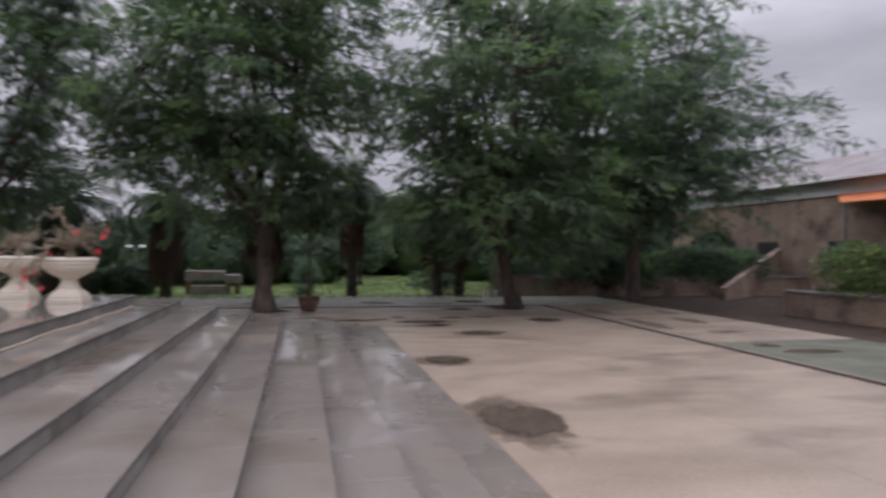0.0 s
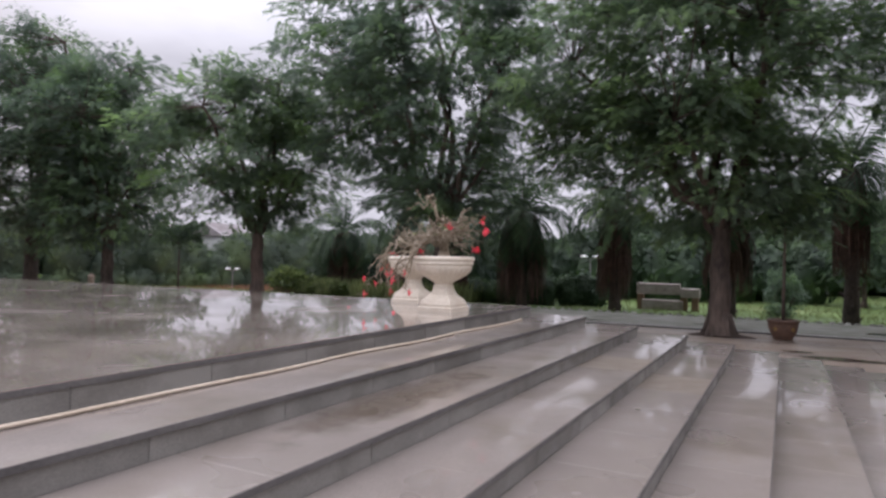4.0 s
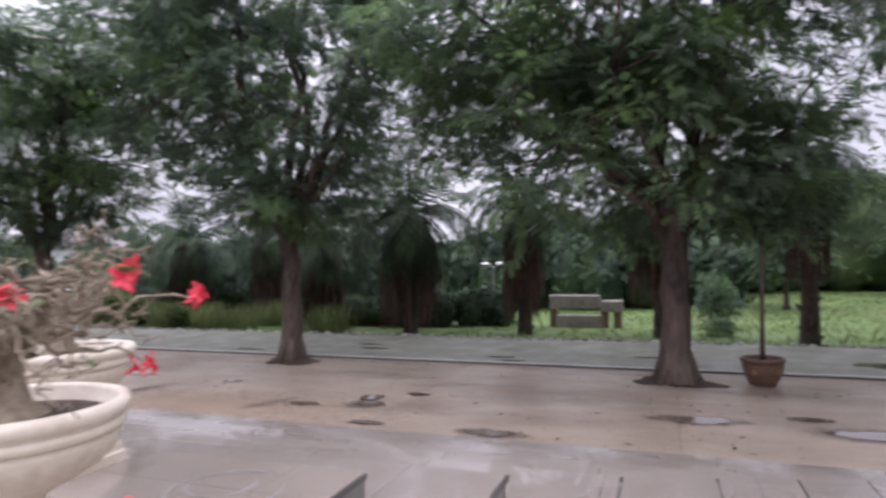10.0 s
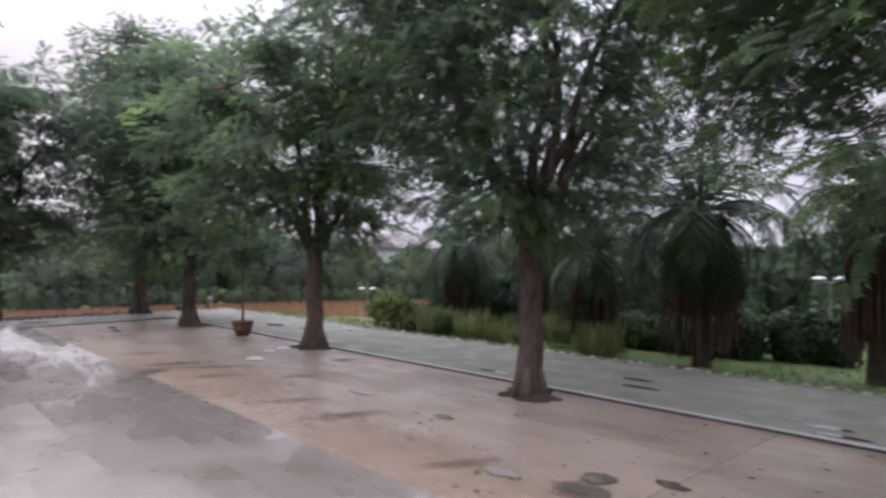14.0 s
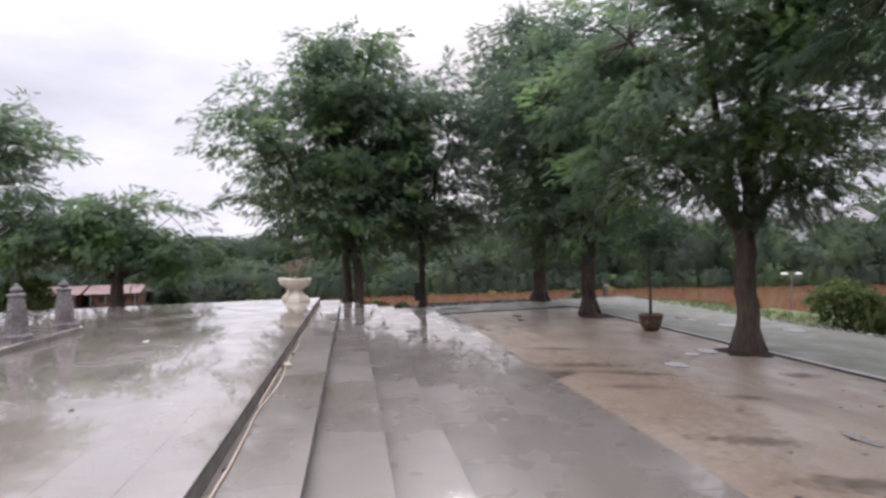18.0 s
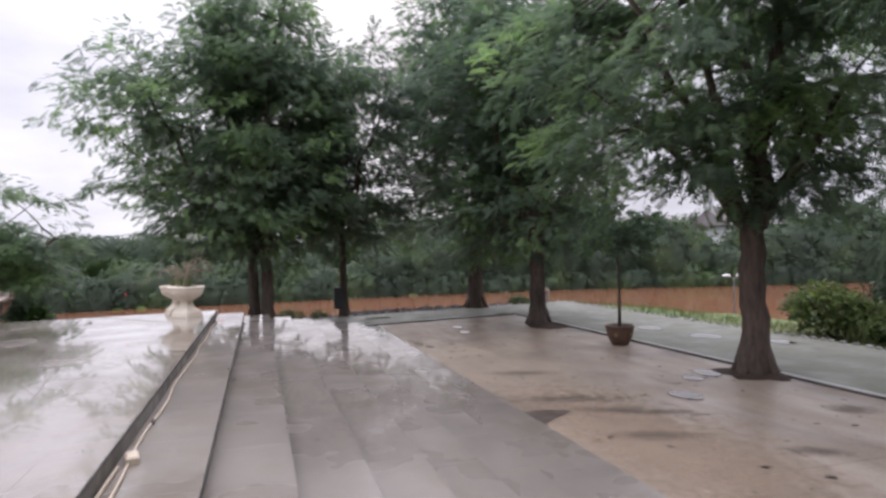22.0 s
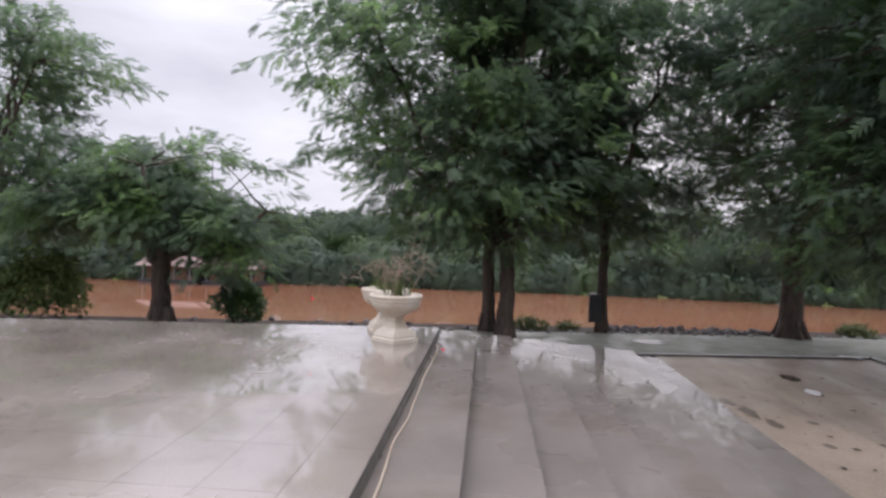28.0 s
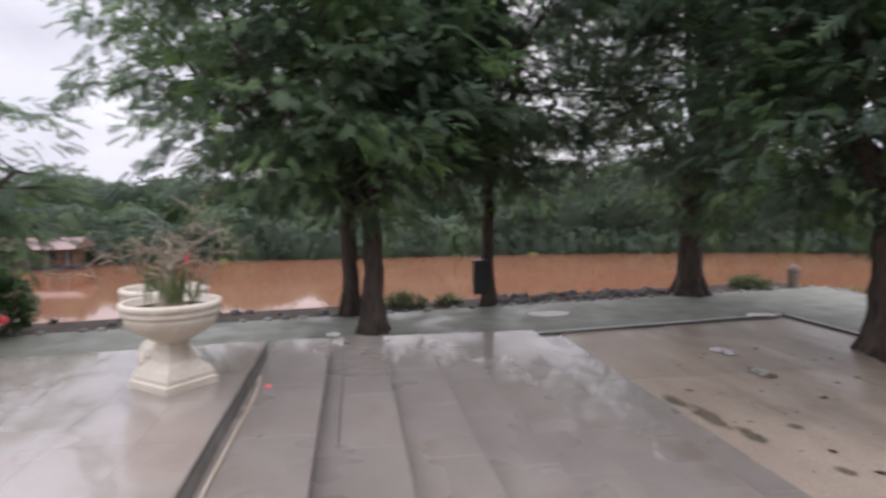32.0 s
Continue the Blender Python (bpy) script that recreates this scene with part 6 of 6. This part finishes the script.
# ---- old walls and the building to the east ----
def old_wall(name, x0, y0, x1, y1, h, label):
    ob = part(name, Geo().box(x0, y0, -0.2, x1, y1, h, 0.03), OLDPLASTER)
    tagged(ob, label, "wall", kind="structure")
    along = (x1 - x0) > (y1 - y0)
    part("coping", Geo().box(x0 - 0.05, y0 - 0.05, h - 0.01, x1 + 0.05, y1 + 0.05, h + 0.07, 0.02), MOSSSTONE, ob)
    n = int(max(x1 - x0, y1 - y0) / 2.6)
    for k in range(n + 1):
        s = k / n
        cx, cy = (x0 + (x1 - x0) * s, (y0 + y1) / 2) if along else ((x0 + x1) / 2, y0 + (y1 - y0) * s)
        part("pier", Geo().box(cx - 0.17, cy - 0.17, -0.2, cx + 0.17, cy + 0.17, h + 0.02, 0.02), OLDPLASTER, ob)
    return ob


old_wall("wall_east", 18.85, -14, 19.15, 6.4, 0.75, "low old wall with peeling plaster and damp stains")
old_wall("wall_north", 11.5, 14.9, 27.5, 15.2, 0.85, "low old wall with peeling plaster in deep shade")
road = part("road", Geo().box(15.55, -14, -0.12, 18.8, 14.8, -0.03).box(18.8, 6.6, -0.12, 28, 14.8, -0.031), SOIL)
tagged(road, "dark wet unpaved lane beside the wall", "lane", kind="structure")

ramp = part("ramp_wall", Geo().add([(0, -0.15, -0.2), (8.6, -0.15, -0.2), (8.6, 0.15, -0.2), (0, 0.15, -0.2), (0, -0.15, 0.5), (8.6, -0.15, 2.35), (8.6, 0.15, 2.35), (0, 0.15, 0.5)],
                                   [(3, 2, 1, 0), (4, 5, 6, 7), (0, 1, 5, 4), (1, 2, 6, 5), (2, 3, 7, 6), (3, 0, 4, 7)]), OLDPLASTER)
ramp.matrix_basis = pose(20.98, 12.55, 0, 0, 0, 34.5)
tagged(ramp, "sloping plastered wall rising beside a ramp to the building", "wall", kind="structure")

house = thing("long_building", "long building with a white wall and a patched grey sheet roof", "building", pose(28.5, 12, 0))
part("lower_wall", Geo().box(0, -22, -0.2, 9, 16, 4.95), OLDPLASTER, house, "stained brown lower wall")
part("upper_wall", Geo().box(-0.15, -22.1, 4.95, 9.1, 16.1, 5.66), WHITEWALL, house, "white upper wall")
roof = part("roof", Geo().add([(-0.7, -22.6, 5.62), (-0.7, 16.6, 5.62), (4.5, 16.6, 7.6), (4.5, -22.6, 7.6), (9.8, -22.6, 5.62), (9.8, 16.6, 5.62)],
                              [(0, 3, 2, 1), (3, 4, 5, 2), (0, 1, 5, 4), (0, 4, 3), (1, 2, 5)]), ROOFGREY, house, "patched grey sheet roof")
sheet = Geo().add([(-0.7, 0.01, 5.63), (-0.7, 1.02, 5.63), (4.5, 1.02, 7.61), (4.5, 0.01, 7.61), (-0.74, 0.01, 5.7), (-0.74, 1.02, 5.7), (4.5, 1.02, 7.69), (4.5, 0.01, 7.69)],
                  [(0, 3, 2, 1), (4, 5, 6, 7), (0, 1, 5, 4), (1, 2, 6, 5), (2, 3, 7, 6), (3, 0, 4, 7)]).mesh("roof_sheet", ROOFGREY)
for k in range(38):
    piece("roof_sheet", sheet, roof, 0, -22.6 + 1.03 * k, 0)
part("gutter", Geo().box(-0.85, -22.6, 5.6, -0.7, 16.6, 5.74, 0.02), WHITEWALL, house)
part("awning", Geo().add([(-0.2, -4.5, 4.9), (-0.2, 1.9, 4.9), (-2.2, -0.3, 4.32), (-2.2, -4.5, 4.32), (-0.2, -4.5, 4.96), (-0.2, 1.9, 4.96), (-2.2, -0.3, 4.38), (-2.2, -4.5, 4.38)],
                         [(0, 1, 2, 3), (7, 6, 5, 4), (2, 6, 7, 3), (1, 5, 6, 2), (0, 3, 7, 4)]), ORANGE, house, "sloping orange awning")
for py in (-4.4, -0.5):
    part("post", Geo().box(-2.15, py, -0.1, -2.05, py + 0.1, 4.34), LAMPGREY, house)
for k in range(7):
    part("window", Geo().box(-0.04, -19 + 5 * k, 1.4, 0.02, -17.4 + 5 * k, 2.7), DARKBOX, house)

# ---- houseboats and roofs across the water ----


def houseboat(x, y, w, label, mat):
    ob = thing("houseboat", label, "houseboat", pose(x, y, RIVER_Z), "houseboats on the far bank")
    part("hull", Geo().box(-1.6, -w / 2 - 0.4, -0.3, 1.6, w / 2 + 0.4, 0.25, 0.05), DARKBOX, ob)
    part("cabin", Geo().box(-1.1, -w / 2, 0.25, 1.1, w / 2, 1.3), BRICKBROWN, ob)
    part("roof", Geo().add([(-1.9, -w / 2 - 0.5, 1.3), (1.9, -w / 2 - 0.5, 1.3), (1.9, w / 2 + 0.5, 1.3), (-1.9, w / 2 + 0.5, 1.3), (0, -w / 2 - 0.5, 1.95), (0, w / 2 + 0.5, 1.95)],
                           [(0, 3, 2, 1), (0, 4, 5, 3), (1, 2, 5, 4), (0, 1, 4), (3, 5, 2)]), mat, ob, "faded red sheet roof")
    for k in range(4):
        part("window", Geo().box(1.08, -w / 2 + 0.4 + k * w / 4, 0.6, 1.13, -w / 2 + 0.9 + k * w / 4, 1.02), DARKBOX, ob)
        part("post", Geo().box(1.6, -w / 2 + k * w / 3 - 0.04, 0.25, 1.68, -w / 2 + k * w / 3 + 0.04, 1.34), LAMPGREY, ob)
    return ob


houseboat(-58.2, -18.3, 3.4, "floating house with a faded red sheet roof", ROOFRED)
houseboat(-58.0, -23.0, 3.6, "low floating house with a faded red sheet roof", ROOFRED)
for hx, hy, hz in ((-66, 42, 2.2), (-63, 52, 2.6)):
    hb = thing("far_house", "house among the trees of the far bank", "house", pose(hx, hy, -0.2))
    part("wall", Geo().box(-3, -3.5, 0, 3, 3.5, hz + 2), WHITEWALL, hb)
    part("roof", Geo().add([(-3.6, -4, hz + 2), (3.6, -4, hz + 2), (3.6, 4, hz + 2), (-3.6, 4, hz + 2), (0, -4, hz + 3.8), (0, 4, hz + 3.8)], [(0, 3, 2, 1), (0, 4, 5, 3), (1, 2, 5, 4), (0, 1, 4), (3, 5, 2)]), ROOFGREY, hb)

cable = part("cable", Geo().tube([(-53.5, -38 + 4.8 * k, 1.6 + 0.52 * k - 0.09 * k * (10 - k) * 0.35) for k in range(11)], [0.02] * 11, 5), DARKBOX)
tagged(cable, "thin dark cable strung along the far bank", "cable")
